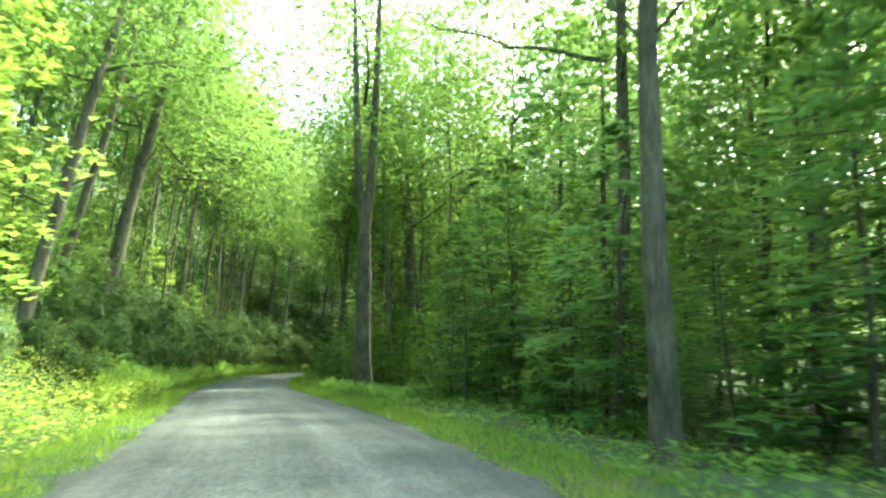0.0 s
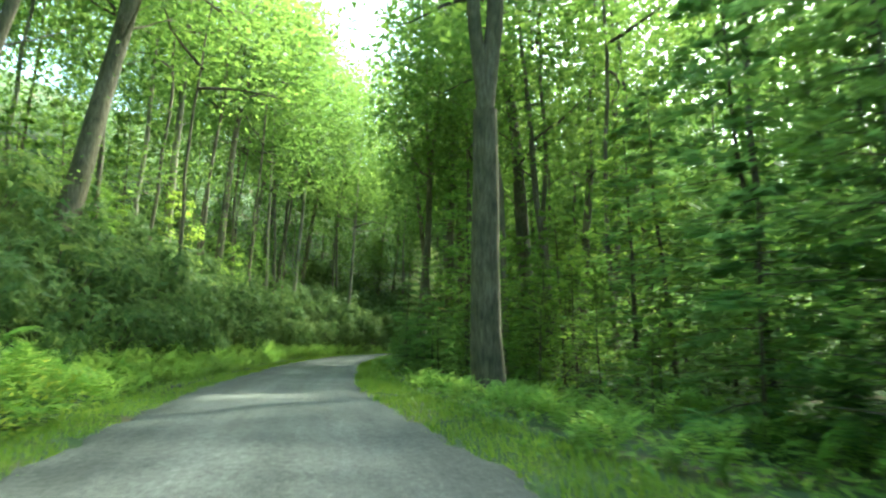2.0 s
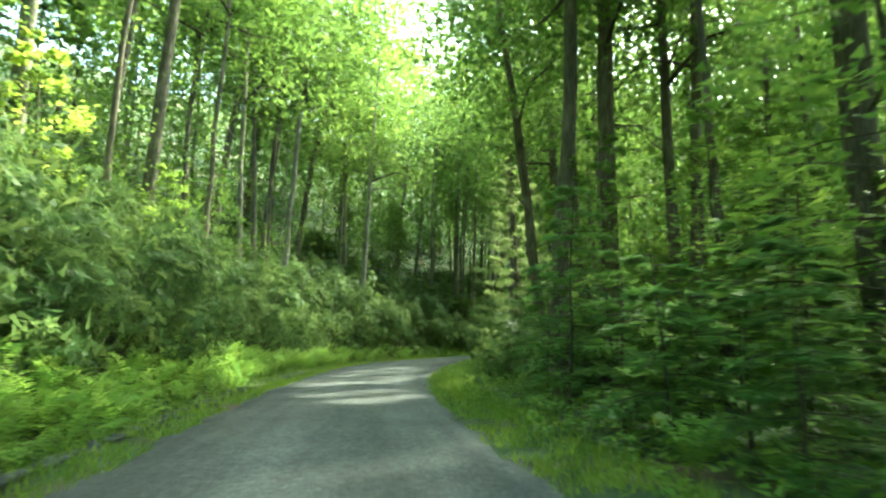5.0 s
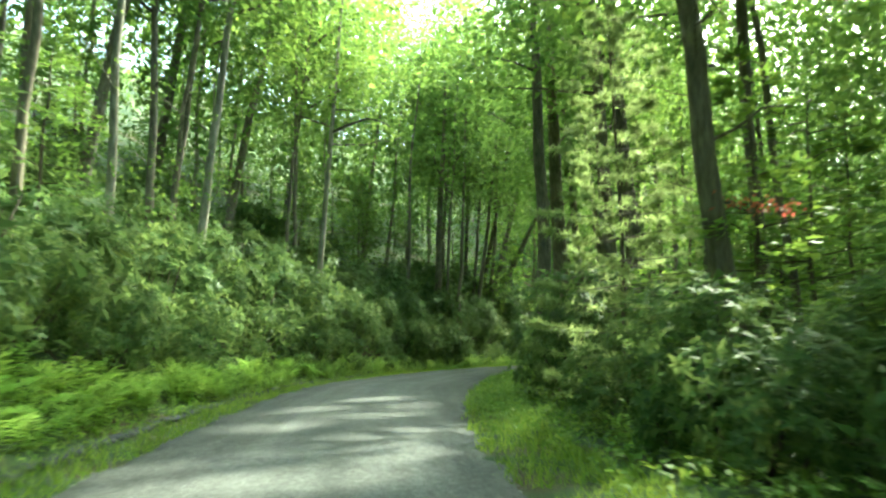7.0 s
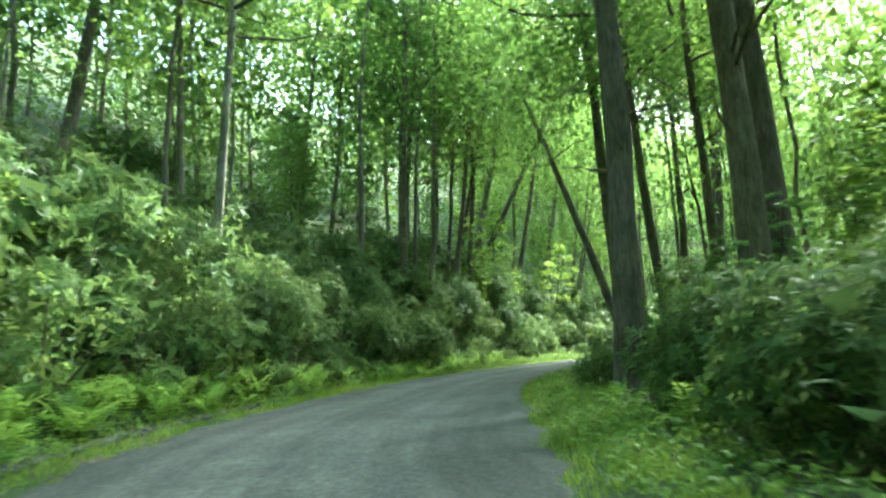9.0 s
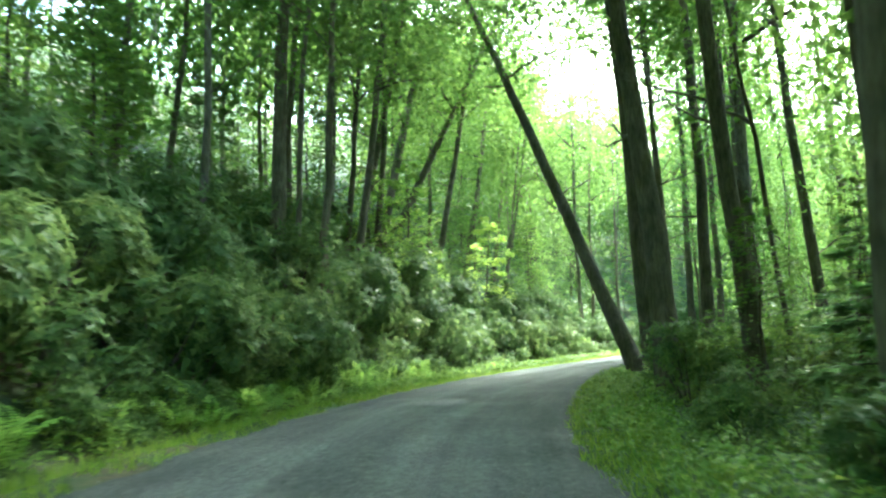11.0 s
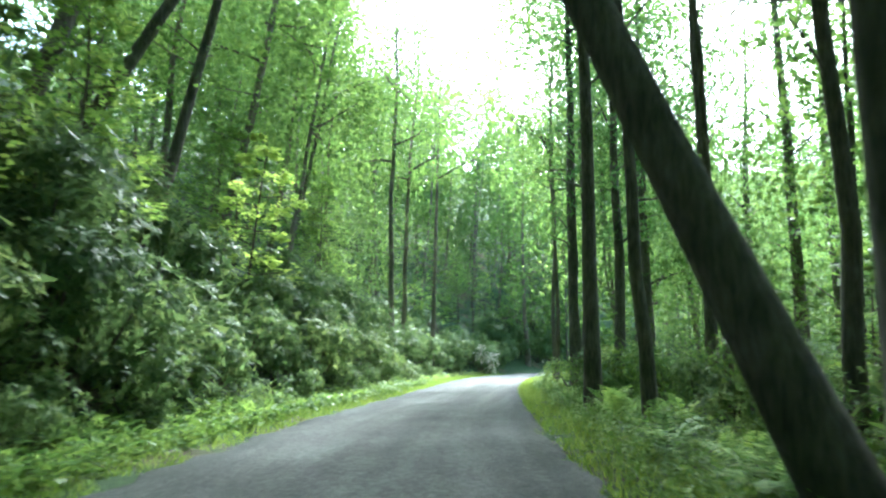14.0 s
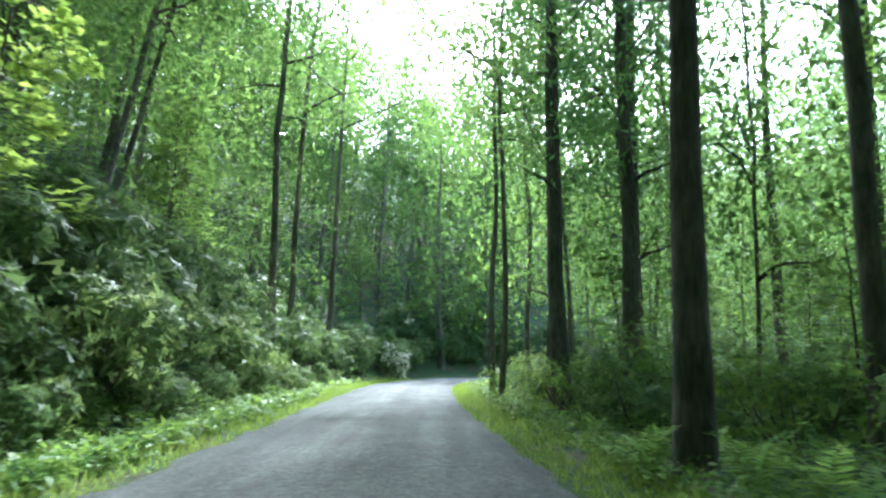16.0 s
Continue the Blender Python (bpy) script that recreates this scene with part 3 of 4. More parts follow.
# the rest of the wood
g = np.random.default_rng(77)
made = 0
wood_x, wood_y = g.uniform(-62, 75, 4000), np.where(np.arange(4000) % 4 == 0, g.uniform(150, 200, 4000), g.uniform(-12, 200, 4000))
for x, y, n in zip(wood_x.tolist(), wood_y.tolist(), lateral(wood_x, wood_y)[0].tolist()):
    if not ((9.0 if y > 60 else 6.5) < n < 30 or -28 < n < -4.8) or (-9.5 < n < 0 and y < 52):
        continue
    if min((x - a) ** 2 + (y - b) ** 2 for a, b in TREE_AT) < (2.3 + 0.04 * abs(n)) ** 2:
        continue
    TREE_AT.append((x, y))
    side = 1 if n > 0 else 0
    bark = (G, K, P, K)[g.integers(4)] if side else (K, K, G)[g.integers(3)]
    pine = not side and y > 95 and g.random() < 0.35
    tree(x, y, (0.05 * side + 0.04 * g.standard_normal(), 0.04 * g.standard_normal()), g.uniform(.13, .36), g.uniform(19, 27), 1000 + made, bark, g.uniform(.16, .4),
         PINE_CROWNS[made % 3] if pine else (CROWNS if abs(n) < 9 else FAR_CROWNS)[made % 6], "%s %s standing deeper in the wood" % (BARK_WORDS[bark.name], "pine" if pine else "tree"), "tree", size=g.uniform(.9, 1.25))
    made += 1
    if made >= 190:
        break


g = np.random.default_rng(88)
for i in range(26):
    x, y = g.uniform(8, 62), g.uniform(166, 196)
    tree(x, y, (0.02 * g.standard_normal(), 0.02 * g.standard_normal()), g.uniform(.25, .5), g.uniform(20, 27), 1500 + i, (G, K)[i % 2], g.uniform(.1, .3),
         FAR_CROWNS[i % 6], "%s tree on the slope beyond the bend" % BARK_WORDS[(G, K)[i % 2].name], "tree", size=g.uniform(1.1, 1.4))


# ------------------------------------------------------------ saplings with layered sprays
def sapling_meshes(seed, tall, count, leaf, material, needle=False):
    g = np.random.default_rng(seed)
    pts = stem_points((0, 0, 0), (0.04 * g.standard_normal(), 0.04 * g.standard_normal()), tall, g, 0.02, 10)
    stem = mesh_of("stem", *tube(pts, np.linspace(0.011 * tall, 0.008, 10), 6), TWIG, True)
    ps, ds, twigs = [], [], []
    layers = int(tall * 4.5)
    for i in range(layers):
        h = tall * (0.10 + 0.88 * (i + g.random()) / layers)
        reach = (0.30 * tall + 0.25) * (1.02 - h / tall) ** 0.7 * g.uniform(0.55, 1.1) + 0.2
        a = i * 2.4 + g.random()
        axis = np.array([math.cos(a), math.sin(a), -0.12 if needle else g.uniform(-0.05, 0.25)])
        base = np.array([np.interp(h, pts[:, 2], pts[:, k]) for k in (0, 1)] + [h])
        twigs.append(tube(np.array([base, base + axis * reach * 0.5 + (0, 0, 0.05), base + axis * reach]), [0.018, 0.012, 0.004], 3))
        k = count // layers
        t = 0.15 + 0.85 * np.sqrt(g.random(k))
        across = np.array([-math.sin(a), math.cos(a), 0.0])
        s = g.uniform(-1, 1, k) * 0.42 * reach * np.sin(np.pi * np.clip(t, 0.1, 0.93)) ** 0.7
        p = base + axis * (t * reach)[:, None] + across * s[:, None]
        p[:, 2] += (0.04 if needle else 0.09) * reach * g.standard_normal(k) - 0.12 * reach * t * t
        d = axis * 0.7 + across * (np.sign(s) * 0.9)[:, None] + 0.3 * g.standard_normal((k, 3)) * np.array([1, 1, 0.5])
        ps.append(p)
        ds.append(d)
    p, d = np.concatenate(ps), np.concatenate(ds)
    ln = leaf * (0.7 + 0.6 * g.random(len(p)))
    up = np.array([0, 0, 1.0]) + 0.35 * g.standard_normal((len(p), 3))
    return stem, mesh_of("twig_spray", *join(twigs), TWIG, True), mesh_of("foliage", *(small_blades if needle or tall > 4.9 else blades)(p, d, up, ln, ln * (0.32 if needle else 0.58)), material)


SAPLINGS = [sapling_meshes(200 + i, h, c, lf, LEAF_YOUNG) for i, (h, c, lf) in enumerate([(4.5, 1500, 0.18), (6.0, 1900, 0.20), (3.2, 1100, 0.16), (7.5, 2200, 0.21)])]
TALL_SAPLINGS = [sapling_meshes(215 + i, h, c, lf, LEAF_YOUNG if i != 1 else LEAF_CANOPY) for i, (h, c, lf) in enumerate([(9.0, 1400, 0.35), (11.0, 1550, 0.37), (8.0, 1250, 0.33)])]
NEAR_SAPLINGS = [sapling_meshes(222 + i, h, c, lf, LEAF_YOUNG if i != 1 else LEAF_CANOPY) for i, (h, c, lf) in enumerate([(8.0, 2300, 0.215), (6.5, 2000, 0.20), (9.5, 2500, 0.23)])]
HEMLOCKS = [sapling_meshes(230 + i, h, c, 0.26, LEAF_NEEDLE, True) for i, (h, c) in enumerate([(4.5, 2600), (6.5, 3300), (3.2, 2000)])]


def small_tree(kind, x, y, turn, size, label, category, group, lean=0):
    stem, twigs, leaves = kind
    root = thing("sapling", pose(x, y, height(x, y) - 0.05, 0, lean, 0) @ Matrix.Rotation(radians(turn), 4, "Z") @ Matrix.Scale(size, 4), label, category, group)
    part("stem", stem, root)
    part("twig_spray", twigs, root)["kind"] = "stuff"
    part("foliage", leaves, root)
    return root


def verge_points(g, count, n0, n1, a0, a1, side, press=1.0):
    """Random places in a band beside the road: n0 to n1 metres beyond the edge, a0 to a1 along it."""
    al = g.uniform(a0, a1, count)
    e = EDGE_L if side > 0 else EDGE_R
    q = np.stack([np.interp(al, ALONG, e[:, k]) for k in (0, 1)], 1)
    tan = unit(np.stack([np.interp(al + 0.5, ALONG, MID[:, k]) - np.interp(al - 0.5, ALONG, MID[:, k]) for k in (0, 1)], 1))
    nrm = np.stack([-tan[:, 1], tan[:, 0]], 1) * side
    n = n0 + (n1 - n0) * g.random(count) ** press
    p = q + nrm * n[:, None]
    return np.column_stack([p, land(p[:, 0], p[:, 1])]), n


def scatter(seed, count, n_range, y_range, gap, clear=()):
    """Places beside the road: metres beyond its edge (left: plus), from and to along y, some way apart; clear: places to keep off."""
    g = np.random.default_rng(seed)
    side = 1 if n_range[1] > 0 else -1
    n0, n1 = sorted(abs(v) for v in n_range)
    a0, a1 = np.interp(y_range, MID[:, 1], ALONG)
    p = verge_points(g, count * 25, n0, n1, a0, a1, side)[0][:, :2]
    n = lateral(p[:, 0], p[:, 1])[0] * side
    out = []
    for (x, y), k in zip(p.tolist(), n.tolist()):
        if k < n0 * 0.9 or any((x - a) ** 2 + (y - b) ** 2 < r * r for a, b, r in clear):
            continue
        if all((x - a) ** 2 + (y - b) ** 2 > gap * gap for a, b in out):
            out.append((x, y))
            if len(out) >= count:
                break
    return out


def plant(kinds, seed, count, n_range, y_range, gap, sizes, label, category, group, clear=()):
    g = np.random.default_rng(seed)
    for x, y in scatter(seed, count, n_range, y_range, gap, clear):
        small_tree(kinds[g.integers(len(kinds))], x, y, g.uniform(0, 360), g.uniform(*sizes), label, category, group)


LIGHT_SAPLING = ("slender sapling with light green leaf sprays", "sapling", "saplings in the wood")
YOUNG_TREE = ("young maple with layered light green sprays", "young tree", "young trees in the wood")
YOUNG_HEMLOCK = ("young hemlock with drooping dark needle sprays", "conifer", "young hemlocks at the roadside")
plant(TALL_SAPLINGS, 20, 38, (11, 26), (4, 172), 3.2, (.8, 1.25), *YOUNG_TREE)
plant(NEAR_SAPLINGS, 27, 8, (5.5, 10.5), (6, 34), 3.0, (.8, 1.2), *YOUNG_TREE)
plant(NEAR_SAPLINGS, 42, 9, (6.5, 11.5), (36, 120), 4.0, (.8, 1.2), *YOUNG_TREE)
plant(NEAR_SAPLINGS, 29, 13, (5.0, 11.0), (122, 168), 2.6, (.8, 1.15), *YOUNG_TREE, clear=[(-2.5, 130.5, 4.5)])
plant(TALL_SAPLINGS, 37, 9, (9, 20), (80, 118), 2.6, (.8, 1.2), *YOUNG_TREE)
plant(SAPLINGS, 41, 14, (-9.5, -5.5), (22, 46), 1.5, (.5, .8), *LIGHT_SAPLING, clear=[(-4, 36.6, 2.0)])
plant(SAPLINGS, 21, 20, (4.5, 10), (5, 165), 2.2, (.7, 1.2), *LIGHT_SAPLING, clear=[(-2.5, 130.5, 4.0)])
plant(TALL_SAPLINGS, 24, 34, (-26, -10), (2, 172), 3.4, (.8, 1.2), *YOUNG_TREE)
plant(NEAR_SAPLINGS, 28, 18, (-10, -4.2), (8, 60), 2.2, (.7, 1.1), *YOUNG_TREE, clear=[(-4, 34, 5.5)])
plant(NEAR_SAPLINGS, 38, 15, (-13, -6.0), (84, 165), 3.0, (.6, .9), *YOUNG_TREE)
plant(SAPLINGS, 22, 14, (-12, -4.0), (60, 165), 2.2, (.6, 1.0), *LIGHT_SAPLING)
plant(HEMLOCKS, 23, 16, (-9.5, -4.2), (9, 27), 1.7, (.8, 1.2), *YOUNG_HEMLOCK)
plant(HEMLOCKS, 25, 26, (-8.5, -2.2), (42, 64), 1.3, (.6, .9), *YOUNG_HEMLOCK)
plant(HEMLOCKS, 26, 9, (-9, -3.5), (84, 104), 2.2, (.5, .9), *YOUNG_HEMLOCK)
plant(NEAR_SAPLINGS, 55, 12, (-17, -7.5), (38, 64), 3.0, (.8, 1.15), *YOUNG_TREE)
TALL_HEMLOCK = ("tall hemlock with broad drooping needle boughs", "conifer", "tall hemlocks on the low side")
TALL_HEMLOCKS = [sapling_meshes(260 + i, h, c, 0.42, LEAF_NEEDLE, True) for i, (h, c) in enumerate([(13.0, 3400), (16.0, 4000), (11.0, 2900)])]
plant(TALL_HEMLOCKS, 45, 15, (-21, -8.5), (8, 36), 3.4, (.9, 1.2), *TALL_HEMLOCK, clear=[(5.6, 22.3, 1.5), (3.6, 11.8, 2.5)])
plant(TALL_HEMLOCKS, 46, 5, (-18, -10), (92, 112), 4.0, (.8, 1.0), *TALL_HEMLOCK)


def white_pine(x, y, tall, seed):
    """Whorls of level boughs, each with tufts of long thin needles towards its end."""
    g = np.random.default_rng(seed)
    root = thing("white_pine", Matrix.Translation((x, y, height(x, y) - 0.05)), "young white pine with feathery pale needle tiers", "conifer", "young hemlocks at the roadside")
    pts = stem_points((0, 0, 0), (-0.02, 0), tall, g, 0.008, 12)
    part("stem", mesh_of("stem", *tube(pts, np.linspace(0.085, 0.012, 12), 7), TWIG, True), root)
    ps, ds, ls = [], [], []
    for h in np.arange(0.9, tall - 0.2, 0.52):
        k = int(g.integers(5, 7))
        for b in range(k):
            a = 2 * math.pi * (b + 0.4 * g.random()) / k + h * 1.3
            far = (0.35 + 2.5 * (1 - h / tall) ** 0.75) * g.uniform(0.7, 1.1)
            t = np.linspace(0, 1, 6)[:, None]
            base = np.array([np.interp(h, pts[:, 2], pts[:, 0]), np.interp(h, pts[:, 2], pts[:, 1]), h])
            bough = base + np.array([math.cos(a), math.sin(a), 0.12]) * far * t + np.array([0, 0, 0.16]) * far * (t - 0.6) ** 2 + np.cumsum(g.standard_normal((6, 3)) * 0.02, 0)
            part("bough", mesh_of("bough", *tube(bough, np.linspace(0.014, 0.004, 6), 4), TWIG, True), root)
            n = int(9 + far * 13)
            u = 0.25 + 0.75 * np.sqrt(g.random(n))
            at = np.stack([np.interp(u, t[:, 0], bough[:, q]) for q in range(3)], 1)
            across = np.array([-math.sin(a), math.cos(a), 0.0])
            at = at + across * (g.uniform(-1, 1, n) * 0.30 * far * (1.15 - u))[:, None]
            ps.append(np.repeat(at, 9, 0))
            ds.append(np.repeat(np.tile((math.cos(a), math.sin(a), 0.25), (n, 1)), 9, 0) * 0.8 + g.standard_normal((n * 9, 3)) * 0.75)
    q, d = np.concatenate(ps), np.concatenate(ds)
    ln = g.uniform(0.13, 0.24, len(q))
    part("needles", mesh_of("needles", *small_blades(q, d, g.standard_normal((len(q), 3)), ln, ln * 0.15), LEAF_PINE), root, "pale green needle tufts")
    return root


white_pine(-9.6, 70.5, 9.6, 255)
small_tree(NEAR_SAPLINGS[1], -7.0, 67.5, 120, 1.05, "young maple with layered light green sprays", "young tree", "young trees in the wood")
# a maple that spreads over the road from the bank, and the sunny one at the bend
small_tree(NEAR_SAPLINGS[2], -10.2, 13.5, 40, 1.25, "maple spreading bright leaves over the road", "young tree", "young trees in the wood")
small_tree(NEAR_SAPLINGS[0], -9.0, 7.5, 200, 1.2, "maple spreading bright leaves over the road", "young tree", "young trees in the wood")
SUNNY = sapling_meshes(251, 4.5, 1900, 0.16, LEAF_SUNNY)
small_tree(SUNNY, -24.4, 59.6, 150, 1.45, "small maple with sunlit yellow-green leaves beside a pale trunk", "young tree", "young trees in the wood")
small_tree(SUNNY, -2.0, 132.4, 80, 1.6, "small maple with sunlit yellow-green leaves on the bank", "young tree", "young trees in the wood", lean=6)


# ------------------------------------------------------------ rhododendrons
def bush_meshes(seed, whorls, leaf, material=LEAF_RHODO, inside=1.0):
    """A bush of unit half-width: bent stems and whorls of oblong leaves on a lumpy shell."""
    g = np.random.default_rng(seed)
    lumps = unit(g.standard_normal((9, 3)) * (1, 1, 0.7) + (0, 0, 0.35)) * g.uniform(0.45, 0.72, (9, 1))
    c = lumps[g.integers(9, size=whorls)]
    out = unit(g.standard_normal((whorls, 3)) + c * 0.8 + (0, 0, 0.25))
    p = c + out * 0.36 * np.cbrt(g.uniform(0.25, 1, (whorls, 1)))
    p[:, 2] = np.abs(p[:, 2] + 0.42)
    k = 6
    a = np.tile(np.arange(k) * 2 * np.pi / k, whorls) + np.repeat(g.random(whorls) * 6.28, k)
    o = np.repeat(unit(out + (0, 0, 0.5)), k, 0)
    e1 = unit(np.cross(o, np.array([0.31, 0.17, 0.93])))
    e2 = np.cross(o, e1)
    d = unit(e1 * np.cos(a)[:, None] + e2 * np.sin(a)[:, None] + o * g.uniform(-0.35, 0.55, (len(a), 1)))
    ln = leaf * g.uniform(0.7, 1.2, len(a))
    inner = lumps[g.integers(9, size=300)] * g.uniform(0.5, 1.0, (300, 1)) + g.standard_normal((300, 3)) * 0.2
    inner[:, 2] = np.abs(inner[:, 2] + 0.40)
    core = mesh_of("inner_foliage", *small_blades(inner, g.standard_normal((300, 3)), g.standard_normal((300, 3)), inside * g.uniform(0.13, 0.26, 300), inside * g.uniform(0.05, 0.09, 300)), LEAF_RHODO)
    foliage = mesh_of("foliage", *(blades if 0.061 < leaf < 0.12 else small_blades)(np.repeat(p, k, 0), d, o, ln, ln * 0.36), material)
    stems = []
    for q in lumps:
        t = np.linspace(0, 1, 4)[:, None]
        end = q + (0, 0, 0.42)
        stems.append(tube(np.array([0.1 * q[0], 0.1 * q[1], 0]) * (1 - t) + end * t + np.array([0, 0, -0.15]) * np.sin(np.pi * t), np.linspace(0.022, 0.007, 4), 4))
    return mesh_of("branching_stem", *join(stems), TWIG, True), foliage, core


BUSHES = [bush_meshes(400 + i, 380, 0.092) for i in range(5)]
FAR_BUSHES = [bush_meshes(420 + i, 230, 0.125) for i in range(4)]
BIG_BUSHES = [bush_meshes(450 + i, 640, 0.07, inside=0.6) for i in range(3)]
SHRUBS = [bush_meshes(460 + i, 520, 0.06, LEAF_WEED, 0.5) for i in range(3)]
PALE_BUSH = bush_meshes(440, 260, 0.10, LEAF_PALE)


def bush(x, y, wide, tall, kind, turn, label, group, foliage=None):
    stems, leaves, core = kind
    root = thing("rhododendron", pose(x, y, height(x, y) - 0.06, 0, 0, turn) @ Matrix.Diagonal((wide, wide, tall, 1)), label, "shrub", group)
    part("branching_stem", stems, root)["kind"] = "stuff"
    part("foliage", leaves, root)
    part("inner_foliage", core, root)
    return root


def thicket(kinds, seed, count, n_range, y_range, gap, sizes, label, group, clear=()):
    g = np.random.default_rng(seed)
    for x, y in scatter(seed, count, n_range, y_range, gap, clear):
        s = g.uniform(*sizes)
        bush(x, y, s, s * g.uniform(.85, 1.1), kinds[g.integers(len(kinds))], g.uniform(0, 360), label, group)


def back_rows(kinds, rows, label):
    """The rhododendrons further up the bank, half hidden behind the first rows, as one joined thicket."""
    out = []
    for seed, count, n_range, y_range, gap, sizes in rows:
        g = np.random.default_rng(seed)
        for x, y in scatter(seed, count, n_range, y_range, gap):
            wide = g.uniform(*sizes)
            tall = wide * g.uniform(.85, 1.1)
            kind, a = kinds[g.integers(len(kinds))], g.uniform(0, 6.28)
            turn = np.array([[math.cos(a), -math.sin(a), 0], [math.sin(a), math.cos(a), 0], [0, 0, 1]])
            for me in kind[1:]:
                co = np.empty(len(me.vertices) * 3, np.float32)
                me.vertices.foreach_get("co", co)
                v = co.reshape(-1, 3) * (wide, wide, tall) @ turn.T + (x, y, height(x, y) - 0.06)
                out.append((v, np.arange(len(v)).reshape(-1, 3)))
    return tagged(new("rhododendron_thicket", mesh_of("rhododendron_thicket", *join(out), LEAF_RHODO)), label, "shrub", kind="stuff")


BANK_BUSH = ("dark glossy rhododendron thicket on the bank", "rhododendrons on the bank")
LOW_BUSH = ("rhododendron bush at the edge of the road", "rhododendrons on the low side")
thicket(BUSHES, 31, 66, (3.1, 4.2), (33, 160), 1.5, (1.6, 2.2), *BANK_BUSH, clear=[(27.3, 160.6, 2.2), (25, 157, 3)])
back_rows(FAR_BUSHES, [(32, 60, (4.4, 6.4), (28, 175), 1.8, (1.9, 2.6)), (34, 46, (7.5, 12), (34, 125), 2.3, (1.9, 2.6)), (51, 14, (8.5, 14), (64, 98), 2.3, (2.0, 2.7))],
          "dark rhododendron thicket higher up the bank")
thicket(BUSHES, 50, 14, (4.6, 6.6), (62, 92), 2.0, (2.5, 3.0), *BANK_BUSH)
thicket(FAR_BUSHES, 36, 12, (3.0, 5.0), (8, 30), 2.0, (1.0, 1.5), *BANK_BUSH)
thicket(BIG_BUSHES, 33, 19, (-6.2, -3.2), (60, 86), 1.6, (2.1, 2.9), *LOW_BUSH)
thicket(FAR_BUSHES, 35, 56, (-8, -2.2), (86, 170), 1.6, (0.95, 1.5), *LOW_BUSH, clear=[(3.8, 117.5, 3.4)])
thicket(FAR_BUSHES, 39, 36, (1.8, 2.6), (90, 150), 1.2, (.6, .95), *BANK_BUSH)
thicket(BUSHES, 52, 14, (2.7, 3.5), (98, 128), 1.6, (1.15, 1.5), *BANK_BUSH)
thicket(SHRUBS, 54, 34, (-11, -2.6), (104, 152), 1.6, (1.8, 2.5), "dense small-leaved shrub between the trunks", "shrubs on the low side", clear=[(3.8, 117.5, 2.2)])
thicket(FAR_BUSHES, 53, 12, (-7.5, -3.2), (112, 140), 1.7, (1.1, 1.5), *LOW_BUSH, clear=[(3.8, 117.5, 3.0)])
thicket(FAR_BUSHES, 47, 16, (6.0, 8.6), (92, 124), 2.2, (2.5, 3.1), *BANK_BUSH)
thicket(BUSHES, 48, 12, (4.4, 7.5), (36, 62), 2.4, (2.3, 2.8), *BANK_BUSH)
thicket(BIG_BUSHES, 40, 14, (3.8, 5.4), (92, 118), 1.9, (2.5, 3.1), *BANK_BUSH)
for i, (x, y, wide) in enumerate([(-9.3, 88.4, 1.3), (-8.7, 90.4, 1.2), (-7.3, 88.6, 1.5), (-6.2, 91.0, 1.4), (-6.0, 94.0, 1.3), (-8.0, 94.4, 0.9)]):
    bush(x, y, wide, wide, BUSHES[i % 5], 70 * i, *LOW_BUSH)
for i in range(13):
    x = 24 + 2.6 * i
    y = float(np.interp(x, EDGE_L[:, 0], EDGE_L[:, 1]))
    bush(x - 1, y + 3.4 + 0.5 * (i % 3), 1.9, 1.9 + 0.2 * (i % 4), FAR_BUSHES[i % 4], 47 * i, *BANK_BUSH)
    small_tree(SAPLINGS[i % 4], x - 2, y + 6.5 + (i * 1.7) % 3, 90 * i, 1.0, *LIGHT_SAPLING)
bush(27.0, 161.2, 1.7, 2.2, PALE_BUSH, 0, "bush with pale whitish leaves at the bend", "")


# ------------------------------------------------------------ ferns
def frond_mesh(seed):
    g = np.random.default_rng(seed)
    n = 15
    t = np.linspace(0.12, 0.98, n)
    arc = np.stack([t * 0.85, np.zeros(n), 1.05 * t - 0.82 * t * t], 1)
    ln = 0.20 * np.sin(np.pi * (0.12 + 0.86 * t) ** 0.8) + 0.02
    p = np.concatenate([arc, arc])
    d = np.concatenate([np.stack([np.full(n, 0.45), np.full(n, s), np.full(n, -0.1)], 1) for s in (1.0, -1.0)]) + 0.1 * g.standard_normal((2 * n, 3))
    v, f = blades(p, d, np.tile((0.3, 0, 1.0), (2 * n, 1)), np.tile(ln, 2), np.tile(ln * 0.34, 2), 0.05)
    rib = tube(np.vstack([[0, 0, 0], arc[::5]]), np.linspace(0.007, 0.002, 4), 3)
    return mesh_of("frond", *join([(v, f), rib]), LEAF_FERN)


FRONDS = [frond_mesh(500 + i) for i in range(4)]


def fern(x, y, size, g):
    root = thing("fern", pose(x, y, height(x, y) - 0.02, 0, 0, g.uniform(0, 360)) @ Matrix.Scale(size, 4), "bright green fern clump beside the road", "fern", "ferns along the verge")
    k = int(g.integers(6, 8))
    for i in range(k):
        part("frond", FRONDS[g.integers(4)], root, m=pose(0, 0, 0, g.uniform(-14, 14), g.uniform(-48, -4), 360 * i / k + g.uniform(-15, 15)))
    return root


